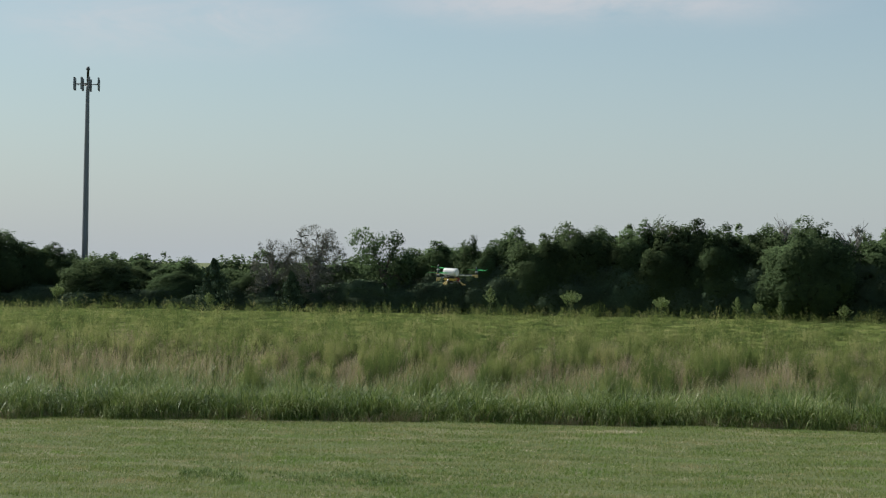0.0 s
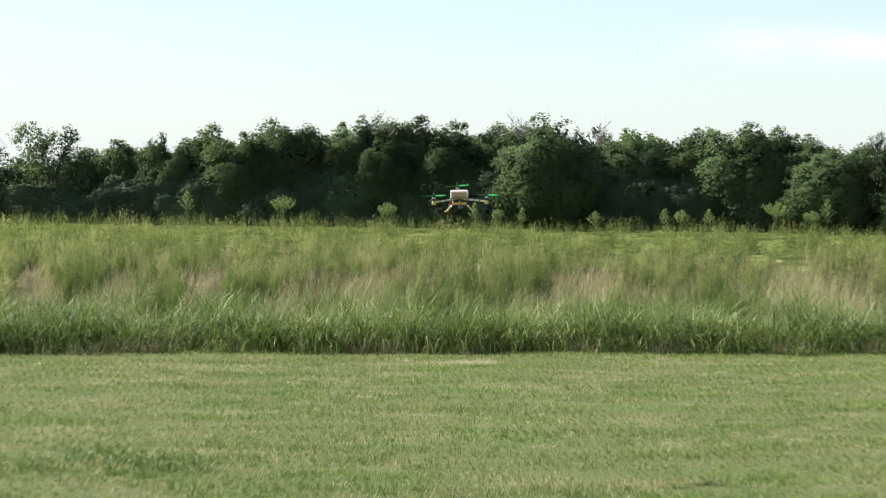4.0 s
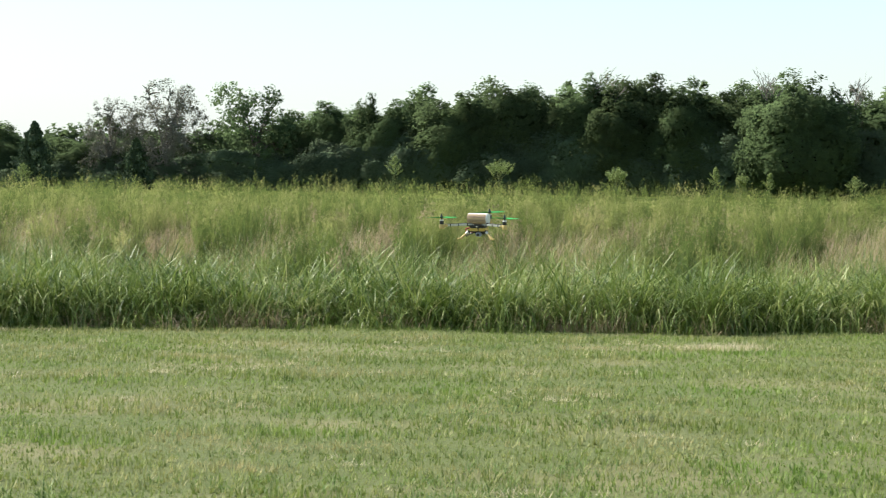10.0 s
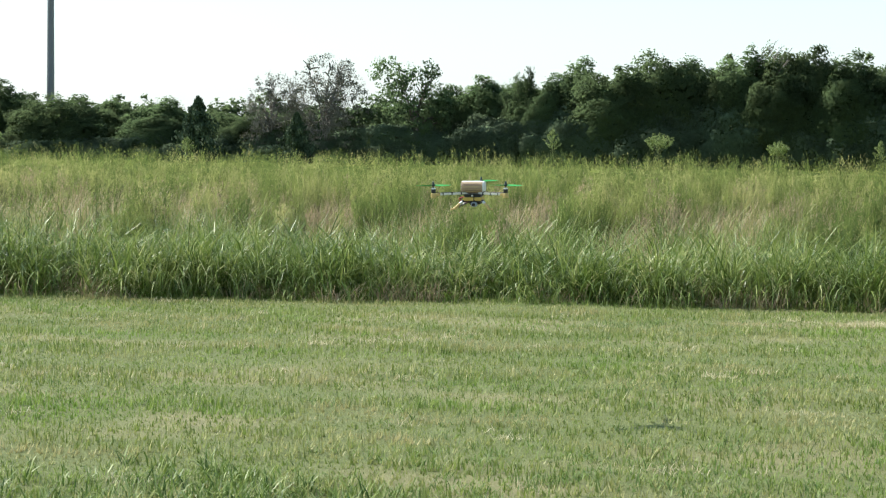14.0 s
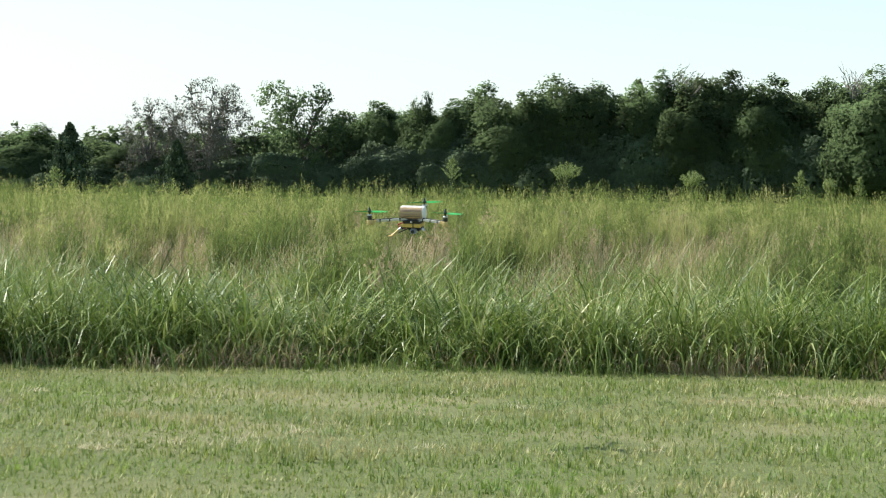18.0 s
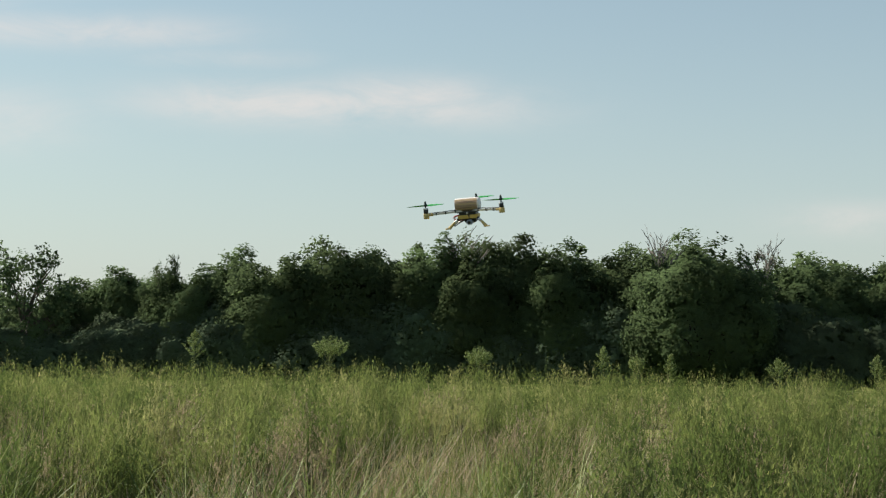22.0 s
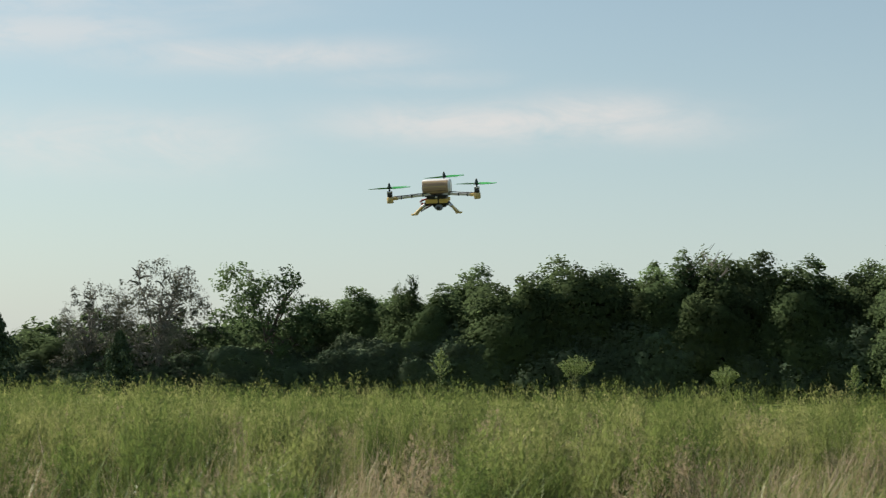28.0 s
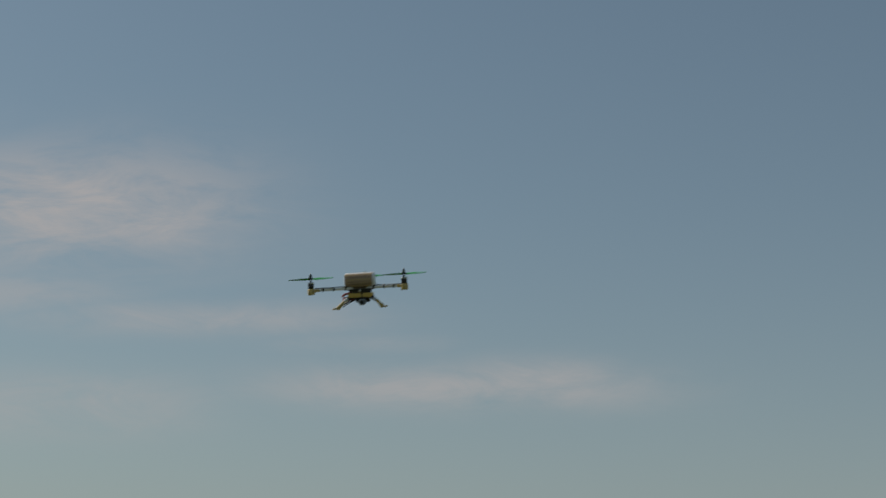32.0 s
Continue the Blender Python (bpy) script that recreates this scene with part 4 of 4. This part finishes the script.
def wood():
    r = random.Random(5)
    broad = "dark green broadleaf tree with a rounded dense crown"
    full = [tree_kind("broadleaf_tree", broad, s, 46, 14500, 0.072, LEAF, BARK, dense=True, cone=c) for s, c in ((11, 0.1), (12, 0.3), (13, 0.0), (14, 0.2), (15, 0.1), (16, 0.35))]
    behind = [tree_kind("broadleaf_tree", broad, s, 26, 2600, 0.16, LEAF, BARK, dense=True, tufts=25) for s in (17, 18, 19)]
    airy = tree_kind("airy_tree", "green tree with a loose see-through crown in front of the sky", 21, 120, 17000, 0.078, LEAF, BARK, fine=8, girth=0.042, top_heavy=0.06, gap=0.15)
    thin = tree_kind("half_bare_tree", "thin greyish half-bare tree with fine twigs", 23, 140, 17000, 0.058, PALE, GREY_BARK, fine=20, girth=0.05, top_heavy=0.06, ragged=0.36, gap=0.15)
    bare = dead_kind()
    # flat keeps the shrubs' tops from lighting up, shading the wood's lower band
    shrub = [tree_kind("shrub", "green shrub under the trees at the field's far side, shaded dark by its leaf normals", s, 24, 6000, 0.062, HAZED_THICKET, BARK, high=3.4, wide=2.3, dense=True, tufts=10, lifted=0.0, relief=0.6, flat=0.12) for s in (41, 42, 43)]
    cedar = cedar_kind()
    masters = [*full, *behind, airy, thin, bare, *shrub, cedar]
    i = 0
    for group in (LEFT_WOOD, MIDDLE_WOOD, RIGHT_WOOD):
        for x, top, wide in group:
            i += 1
            y = 88.6 + r.uniform(-1.6, 2.0)
            placed(full[i % 6], x * y / 87, y, (top - 2) * y / 87 + 2.0, 1.7 + wide * 1.55, r.uniform(0, 360))
    # the trees behind, a little lower, that close the wood
    for k in range(48):
        x = -54 + 2.25 * k + r.uniform(-0.6, 0.6)
        top = np.interp(x, [-54, -24, -18, -8, 0, 12, 30, 54], [4.4, 3.7, 4.0, 5.1, 6.3, 6.6, 6.1, 5.9])
        placed(behind[k % 3], x * 1.05, 91.5 + r.uniform(-1, 1.5), top + r.uniform(-0.3, 0.3), r.uniform(2.5, 3.3), r.uniform(0, 360))
    # low growth and boughs that close the wood between the trunks
    n = 85000
    x = rng.uniform(-58, 60, n)
    y = 88.5 + 4 * rng.random(n)
    top = np.interp(x, [-58, -45, -36, -24, -18, -8, 0, 12, 30, 58], [4.6, 4.6, 3.4, 2.9, 3.6, 4.6, 5.4, 5.9, 5.6, 5.6]) + 0.35 * np.sin(1.3 * x) + 0.25 * np.sin(2.9 * x + 1)
    at = np.stack([x, y, top * np.sqrt(rng.random(n))], 1)
    out = np.stack([0.3 * rng.normal(size=n), -0.8 * np.ones(n), 0.3 + 0.3 * rng.random(n)], 1)
    co, faces = leaves(at, 0.17, out, 0.62)
    stuff("woodland_undergrowth", (co, faces), LEAF, "dark green undergrowth and boughs between the trees of the wood", "undergrowth", bough=np.repeat(out, 3, axis=0))
    for k in range(40):
        placed(behind[k % 3], -62 + 3.1 * k + r.uniform(-0.6, 0.6), 97 + r.uniform(-1, 1.5), r.uniform(4.3, 4.8), r.uniform(2.6, 3.2), r.uniform(0, 360))
    # the thicket along the field that hides the trunks, its shade put into the normals
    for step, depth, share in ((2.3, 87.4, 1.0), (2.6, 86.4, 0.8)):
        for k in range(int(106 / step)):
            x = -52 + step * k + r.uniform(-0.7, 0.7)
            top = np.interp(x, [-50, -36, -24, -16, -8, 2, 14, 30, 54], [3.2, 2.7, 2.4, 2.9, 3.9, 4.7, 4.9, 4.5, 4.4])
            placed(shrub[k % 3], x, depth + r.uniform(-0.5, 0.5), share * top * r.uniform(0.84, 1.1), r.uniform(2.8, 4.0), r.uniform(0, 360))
    for x, top, wide in ((-25.2, 4.35, 2.6), (-20.0, 3.6, 2.2)):
        placed(cedar, x, 83.9, top, wide, r.uniform(0, 360))
    for x, top, wide in ((-21.9, 5.75, 1.7), (-19.0, 6.75, 2.5)):
        placed(thin, x, 86.3, top, wide, r.uniform(0, 360))
    placed(airy, -14.4, 86.5, 6.6, 2.8, 40)
    placed(airy, -8.9, 87.5, 6.2, 1.1, 160)
    for x, top in ((3.7, 7.8), (12.0, 7.95), (16.4, 7.65), (36.4, 7.2)):
        placed(bare, x, 87.5, top, 1.3, r.uniform(0, 360))
    # large rounded trees that stand forward of the wood
    placed(full[0], 13.1, 83.6, 6.6, 3.5, 75)
    placed(full[3], 28.8, 82.5, 5.8, 3.4, 10)
    placed(airy, 30.9, 81, 6.7, 1.7, 90)
    placed(full[4], 32.6, 80.5, 4.8, 2.4, 20)
    placed(full[2], 34.0, 80, 8.6, 1.9, 130)
    placed(airy, 36.0, 79.5, 9.5, 2.7, 200)
    placed(full[5], 38.2, 80.5, 8.4, 3.0, 60)
    placed(full[1], 41.8, 81, 8.0, 3.2, 10)
    for kind in masters:
        for o in (*kind.children_recursive, kind):
            bpy.data.objects.remove(o)


# ---------------------------------------------------------------- the mast
def mast():
    top = 18.85
    m = tagged(new("cell_tower"), "slim grey steel mast with antenna panels near its top", "tower")
    m.matrix_basis = pose(-39.3, 99.5, 0)
    part("pole", lathe([(0.25, -0.2), (0.23, 6), (0.19, 12), (0.15, 16), (0.13, top - 1.6), (0.11, top - 1.4)], 14), STEEL, m)
    part("lightning_rod", lathe([(0.10, top - 1.5), (0.10, top - 0.25), (0.16, top - 0.25), (0.10, top)], 8), DARK_STEEL, m, "dark top section of the mast")
    for k in range(3):
        a = radians(120 * k + 15)
        ring = Vector((math.cos(a), math.sin(a), 0))
        across = Vector((-ring.y, ring.x, 0))
        z = top - 1.35
        part("platform_arm", tube([(0, 0, z), (ring.x * 0.75, ring.y * 0.75, z)], [0.04, 0.04], 6), DARK_STEEL, m)
        part("mounting_rail", tube([tuple(ring * 0.75 - across * 0.7 + Vector((0, 0, z))), tuple(ring * 0.75 + across * 0.7 + Vector((0, 0, z)))], [0.03, 0.03], 6), DARK_STEEL, m)
        for s in (-0.65, 0.0, 0.65):
            p = ring * 0.82 + across * s + Vector((0, 0, z + 0.02))
            part("antenna_panel", box(0.09, 0.17, 0.95, p, 0.02, Matrix.Rotation(a, 4, "Z")), STEEL, m, "tall narrow pale grey antenna panel")


# ---------------------------------------------------------------- the aircraft
ARM = 0.318


def propeller(parent, at):
    """Two twisted blades on a hub, with a pointed nut."""
    bm = bmesh.new()
    for sgn in (1, -1):
        rows = []
        for k in range(9):
            s = k / 8
            rad = 0.012 + 0.120 * s
            w = 0.010 + 0.016 * math.sin(math.pi * min(1, 0.15 + 0.85 * s)) * (1 - 0.35 * s)
            tilt = radians(28 - 18 * s)
            for side, th in ((-1, 0.0012), (1, 0.0012), (1, -0.0012), (-1, -0.0012)):
                rows.append(bm.verts.new((sgn * rad, sgn * side * w / 2 * math.cos(tilt), side * w / 2 * math.sin(tilt) + th)))
        for k in range(8):
            for j in range(4):
                bm.faces.new((rows[4 * k + j], rows[4 * k + (j + 1) % 4], rows[4 * k + 4 + (j + 1) % 4], rows[4 * k + 4 + j]))
        bm.faces.new(rows[:4][::-1])
        bm.faces.new(rows[-4:])
    bmesh.ops.recalc_face_normals(bm, faces=bm.faces)
    prop = part("propeller", bm, GREEN, parent, "bright green spinning two-bladed propeller")
    prop.matrix_basis = pose(*at)
    part("spinner_nut", lathe([(0.013, -0.006), (0.013, 0.006), (0.009, 0.010), (0.008, 0.022), (0.003, 0.032)], 12), DARK_GREEN, prop, "dark green pointed nut")
    return prop


def aircraft():
    d = tagged(new("drone"), "three-armed drone with a white barrel-shaped cover and green propellers", "drone")
    along = Matrix.Rotation(radians(90), 4, "Y")
    barrel = part("cover", lathe([(0.036, -0.091), (0.045, -0.089), (0.049, -0.083), (0.050, -0.055), (0.050, 0.055), (0.049, 0.083), (0.045, 0.089), (0.036, 0.091)], 32, along), WHITE_PLASTIC, d, "white plastic barrel-shaped cover with a tan front")
    # tan board wrapped over the lower front of the barrel, with darker lines
    bm = bmesh.new()
    for x0, x1, r0, a0, a1 in ((-0.087, 0.076, 0.0512, 122, 236),):
        rows = []
        for k in range(15):
            a = radians(a0 + (a1 - a0) * k / 14)
            rows.append([bm.verts.new((x, r * math.cos(a), r * math.sin(a))) for x in (x0, x1) for r in (r0, r0 - 0.003)])
        for p, q in zip(rows, rows[1:]):
            for i, j in ((0, 2), (2, 3), (3, 1), (1, 0)):
                bm.faces.new((p[i], p[j], q[j], q[i]))
        bm.faces.new((rows[0][0], rows[0][1], rows[0][3], rows[0][2]))
        bm.faces.new((rows[-1][0], rows[-1][2], rows[-1][3], rows[-1][1]))
    bmesh.ops.recalc_face_normals(bm, faces=bm.faces)
    part("front_panel", bm, TAN_PANEL, barrel, "tan board with brown lines")
    for k, a in enumerate((136, 149, 158, 171, 186, 201, 214, 226)):
        c = Vector((-0.006 + 0.004 * (k % 3), 0.0515 * math.cos(radians(a)), 0.0515 * math.sin(radians(a))))
        part("brown_line", box(0.150 - 0.012 * (k % 3), 0.0014, 0.0016 + 0.0014 * (k % 2), c, 0, Matrix.Rotation(radians(a - 180), 4, "X")), BROWN_LINE if k % 3 else GOLD, barrel)
    part("top_plate", box(0.15, 0.12, 0.006, (0, 0, -0.052), 0.002), BLACK, d)
    part("electronics_box", box(0.125, 0.10, 0.026, (0, 0, -0.060), 0.004), BLACK, d)
    part("front_light", lathe([(0.008, 0), (0.008, 0.01), (0.004, 0.013)], 10, Matrix.Rotation(radians(90), 4, "X"), (0.0, -0.052, -0.058)), SILVER, d)
    part("battery", box(0.145, 0.11, 0.026, (0, 0, -0.085), 0.004), YELLOW, d, "yellow battery pack under the cover")
    part("battery_strap", box(0.012, 0.114, 0.029, (0.012, 0, -0.085), 0.003), BLACK, d)
    for k in range(3):
        part("red_wire", tube([(-0.055, -0.03 + 0.01 * k, -0.066), (-0.098 - 0.006 * k, -0.036, -0.074 - 0.006 * k), (-0.092, -0.04, -0.096 - 0.005 * k), (-0.05, -0.03, -0.100)], [0.004] * 4, 6), RED_WIRE, d, "loose red wires beside the battery")
    part("bottom_plate", box(0.13, 0.10, 0.006, (0, 0, -0.102), 0.002), BLACK, d)
    gimbal = part("camera_mount", box(0.085, 0.05, 0.026, (0.012, 0, -0.116), 0.005), BLACK, d)
    part("camera", box(0.046, 0.05, 0.036, (0.010, -0.034, -0.126), 0.008), BLUE_GREY, gimbal, "small blue-grey camera under the battery")
    part("lens", lathe([(0.012, 0), (0.012, 0.012), (0.008, 0.014)], 14, Matrix.Rotation(radians(90), 4, "X"), (0.010, -0.058, -0.126)), BLACK, gimbal)
    for k, (mat, sag) in enumerate(((BLACK, 0.018), (RED_WIRE, 0.002), (BLACK, 0.028), (SILVER, 0.012))):
        pts = [(-0.005 - 0.09 * math.sin(math.pi * s / 8) - 0.03 * (s / 8), -0.03 + 0.014 * k - 0.02 * math.sin(math.pi * s / 4), -0.100 - sag * math.sin(math.pi * s / 8) - 0.006 * s * (s < 5)) for s in range(9)]
        part("wire", tube(pts, [0.003] * 9, 6), mat, d)
    props = []
    for k, a in enumerate((210, 330, 90)):
        turn = Matrix.Rotation(radians(a), 4, "Z")
        tip = turn @ Vector((ARM, 0, 0))
        arm = part("arm", box(ARM - 0.06, 0.017, 0.015, ((ARM - 0.06) / 2 + 0.045, 0, -0.042), 0.002), SILVER, d, "silver square arm with black bands")
        arm.matrix_basis = turn
        for s in (0.10, 0.175, 0.245):
            part("arm_band", box(0.010, 0.021, 0.019, (s, 0, -0.042), 0.002), BLACK, arm)
        part("wire", tube([(0.06, 0.008, -0.032), (0.13, 0.012, -0.029), (0.2, 0.006, -0.031), (ARM - 0.02, 0.004, -0.03)], [0.0028] * 4, 5), BLACK, arm)
        mount = part("motor_mount", lathe([(0.019, -0.068), (0.021, -0.064), (0.021, -0.034), (0.017, -0.030)], 16, None, tip), GOLD, d, "yellow wooden motor mount")
        part("mount_block", box(0.05, 0.026, 0.018, (ARM - 0.026, 0, -0.043), 0.004, None), GOLD, mount).matrix_basis = turn
        motor = part("motor", lathe([(0.015, -0.030), (0.017, -0.026), (0.017, 0.002), (0.012, 0.006), (0.005, 0.008), (0.005, 0.020)], 18, None, tip), BLACK, d, "black motor with a silver ring")
        part("motor_ring", lathe([(0.0165, -0.002), (0.0178, 0.000), (0.0178, 0.006), (0.0165, 0.008)], 18, None, tip), SILVER, motor)
        props.append(propeller(d, (tip.x, tip.y, 0.027)))
        # landing leg below each arm
        reach, low = (0.155, -0.158) if k < 2 else (0.120, -0.140)
        hip, foot = turn @ Vector((0.065, 0, -0.088)), turn @ Vector((reach, 0, low))
        knee = hip.lerp(foot, 0.55) + Vector((0, 0, 0.006))
        leg = part("leg", tube([tuple(hip), tuple(knee), tuple(foot)], [0.010, 0.008, 0.013], 6), GOLD, d, "yellow wooden landing leg")
        part("foot", box(0.042, 0.026, 0.010, (reach + 0.008, 0, low), 0.003), GOLD, leg).matrix_basis = turn
        part("leg_sleeve", tube([tuple(hip.lerp(knee, 0.1)), tuple(hip.lerp(knee, 0.95))], [0.0115, 0.0105], 6), SILVER, leg)
        part("leg_band", box(0.02, 0.022, 0.022, (0.085, 0, -0.102), 0.003, Matrix.Rotation(radians(38), 4, "Y")), BLACK, leg).matrix_basis = turn
    return d, props


def motions():
    walk(drone, [
        (0, pose(0.447, -2.991, 4.198, -6.303, -2.5, 156.8)),
        (0.5, pose(0.508, -1.226, 4.358, -0.603, -6.1, 120.8)),
        (1, pose(0.437, -0.928, 4.715, -0.203, -9.1, 75.9)),
        (1.5, pose(-0.319, 0.058, 4.852, 5.696, -4.4, 29.9)),
        (2, pose(-0.389, -0.606, 4.666, 6.496, -3.1, -0.9)),
        (2.5, pose(-0.138, -1.433, 4.128, 7.496, -4, -12.2)),
        (3, pose(-0.063, -0.657, 3.753, 11.896, -3.5, -4)),
        (3.5, pose(0.782, 3.830, 3.380, 12.811, -2.1, -1.9)),
        (5.5, pose(1.092, 15.695, 1.912, 6.7, -1.9, -4)),
        (6, pose(1.015, 15.698, 1.907, 6, -1, -2.7)),
        (6.5, pose(1.036, 15.54, 1.9, 6, 0.9, -1.9)),
        (7, pose(0.964, 14.886, 1.832, 4.4, -1.4, -10.1)),
        (7.5, pose(0.773, 14.734, 1.74, 3.4, -1.5, -10.2)),
        (8, pose(0.515, 14.382, 1.708, 5.2, -0.6, -16.6)),
        (8.5, pose(0.256, 13.886, 1.692, 5, -0.4, -19)),
        (9, pose(0.011, 14.15, 1.662, 4.5, -1.8, -14.3)),
        (9.5, pose(-0.228, 14.141, 1.655, 4.3, -0.7, -15.3)),
        (10, pose(-0.453, 14.181, 1.638, 4.9, -0.5, -15.5)),
        (10.5, pose(-0.7, 14.241, 1.57, 5.4, -0.1, -16.7)),
        (11, pose(-0.916, 14.261, 1.403, 6.1, 0.3, -18.2)),
        (11.5, pose(-1.165, 14.567, 1.16, 6.8, 1.6, -16.7)),
        (12, pose(-1.423, 14.397, 0.959, 8.2, 1.4, -10.9)),
        (12.5, pose(-1.569, 13.756, 1.051, 9.3, 3, -16.8)),
        (13, pose(-1.758, 13.964, 1.233, 11.1, 2, -7.7)),
        (13.5, pose(-1.764, 13.335, 1.485, 8.4, 0.8, -4.1)),
        (14, pose(-1.635, 12.634, 1.7, 3.2, -1.3, -3.7)),
        (14.5, pose(-1.47, 11.584, 1.945, 3, -4.1, -14.7)),
        (16.5, pose(-1.807, 14.168, 1.712, 3.673, -0.7, -11.539)),
        (17, pose(-1.843, 15.337, 1.590, 6.367, 0.8, -7.581)),
        (17.5, pose(-1.835, 16.609, 1.508, 6.532, 0.1, -10.202)),
        (18, pose(-1.715, 17.592, 1.563, 8.296, 0.2, -9.008)),
        (18.5, pose(-1.369, 18.337, 1.793, 10.934, 1.8, -9.492)),
        (19, pose(-0.872, 19.374, 2.066, 10.158, -0.1, -1.424)),
        (19.5, pose(-0.384, 21.864, 2.382, 6.898, -3.3, -4.685)),
        (20, pose(0.262, 28.400, 2.553, 7.29, -7.5, -2.354)),
        (20.5, pose(0.736, 28.522, 2.708, 8.209, -4.9, -5.4)),
        (21, pose(0.960, 28.616, 2.711, 8.009, -4.7, -3.9)),
        (21.5, pose(0.977, 28.865, 2.735, 7.509, -4, -5)),
        (22, pose(1.100, 29.039, 2.800, 10.409, -4.4, -15.3)),
        (22.5, pose(1.154, 29.362, 2.894, 10.809, -4.4, -11.2)),
        (23, pose(1.002, 29.458, 2.994, 13.809, -2.4, -13)),
        (23.5, pose(0.781, 29.335, 3.079, 15.409, 1, -21)),
        (24, pose(0.486, 29.454, 3.182, 15.309, 0.5, -18.8)),
        (24.5, pose(0.193, 29.796, 3.265, 17.109, -0.9, -12.7)),
        (25, pose(-0.027, 29.785, 3.233, 17.009, -0.9, -7)),
        (25.5, pose(-0.408, 29.496, 3.061, 17.609, 0.6, -13.4)),
        (27.5, pose(-1.832, 28.020, 2.829, 18.109, -0.3, -4.5)),
        (28, pose(-2.309, 27.457, 2.857, 14.009, -2.8, -4.6)),
        (28.3, pose(-2.549, 26.842, 2.960, 12.009, -5.3, -0.8)),
        (28.6, pose(-2.906, 26.622, 2.959, 9.509, -3.1, 0.6)),
        (29, pose(-3.243, 26.107, 3.135, 11.209, -1.2, -0.3)),
        (29.3, pose(-3.409, 25.947, 3.282, 11.709, -1.2, 2.8)),
        (29.6, pose(-3.530, 25.548, 3.309, 9.209, -1.7, -2.3)),
        (30, pose(-3.445, 25.471, 3.494, 7.609, -3.8, -3.2)),
        (30.3, pose(-3.523, 25.426, 3.558, 6.809, -3.7, -1.4)),
        (30.6, pose(-3.587, 25.368, 3.759, 9.209, -3.3, -1)),
        (31, pose(-3.526, 25.443, 3.780, 10.309, -2.6, -2.6)),
        (31.2, pose(-3.477, 25.688, 3.777, 10.909, -2.8, -7.2)),
        (31.4, pose(-3.377, 25.895, 3.844, 11.709, -2.6, -8.3)),
        (31.6, pose(-3.288, 26.072, 3.822, 12.109, -2.8, -7.9)),
        (31.8, pose(-3.238, 26.333, 3.857, 13.109, -3.8, -6.3)),
        (32, pose(-3.236, 26.616, 3.786, 13.009, -3.6, -0.8)),
    ])
    for k, prop in enumerate(propellers):
        spot = prop.matrix_basis.translation.copy()
        way = -1 if k == 1 else 1
        walk(prop, [(f / FPS, pose(*spot, 0, 0, way * 84.0 * f + (8, -12, 18)[k])) for f in range(0, 32 * FPS + 1)])


LEFT_WOOD = [(-40.4, 5.89, 1.86), (-37.8, 5.13, 1.02), (-36.3, 4.4, 0.73), (-34, 4.43, 1), (-32.2, 4.37, 1.2), (-29.8, 4.09, 0.99), (-27.9, 4.35, 1.38), (-23.5, 3.63, 0.97), (-43.1, 6.17, 2.09), (-21.1, 3.7, 0.85)]
MIDDLE_WOOD = [(-11.3, 5.49, 1.03), (-10.1, 5.65, 0.88), (-6, 6.58, 1.32), (-3.9, 6.1, 1.11), (-1.7, 6.94, 1.17), (-0.4, 6.61, 0.76), (2.4, 7.09, 1.31), (5.4, 7.34, 1.17), (7.4, 7, 1.32), (9.3, 6.68, 0.88), (11.4, 6.92, 1), (13.2, 7.47, 1.77), (-7.8, 5.69, 0.88), (0.8, 6.26, 0.88), (4.1, 6.6, 0.99), (10.5, 6.2, 0.88)]
RIGHT_WOOD = [(17.1, 6.42, 0.89), (18.5, 6.56, 1.34), (21.3, 6.75, 1.5), (19.7, 6.13, 0.9), (21.7, 6.58, 1.21), (25, 7.18, 1.52), (26.7, 6.98, 1.23), (29.1, 6.43, 1.55), (28.1, 6.55, 1.59), (31.7, 5.97, 1.2)]
WEEDS = [(-6.45, 78, 2.96, 0.24, 0), (-1.56, 78, 2.81, 0.65, 1), (3.88, 79, 2.52, 0.51, 1), (8.37, 78, 2.62, 0.17, 0), (9.57, 78, 2.31, 0.28, 1), (11.0, 79, 2.38, 0.14, 0),
         (14.54, 77, 2.24, 0.23, 0), (18.44, 78, 2.45, 0.18, 0), (19.29, 78, 2.38, 0.35, 1), (20.53, 77, 2.46, 0.17, 0), (23.8, 76, 2.96, 0.75, 1), (25.67, 76, 2.46, 0.43, 1), (26.81, 77, 3.1, 0.21, 0),
         (-33.37, 77, 2.67, 0.43, 1), (-23.97, 78, 2.31, 0.21, 0)]

ground()
lawn()
tall_edge()
meadow()
for i, w in enumerate(WEEDS):
    weed(*w, i + 60)
wood()
mast()
drone, propellers = aircraft()
motions()
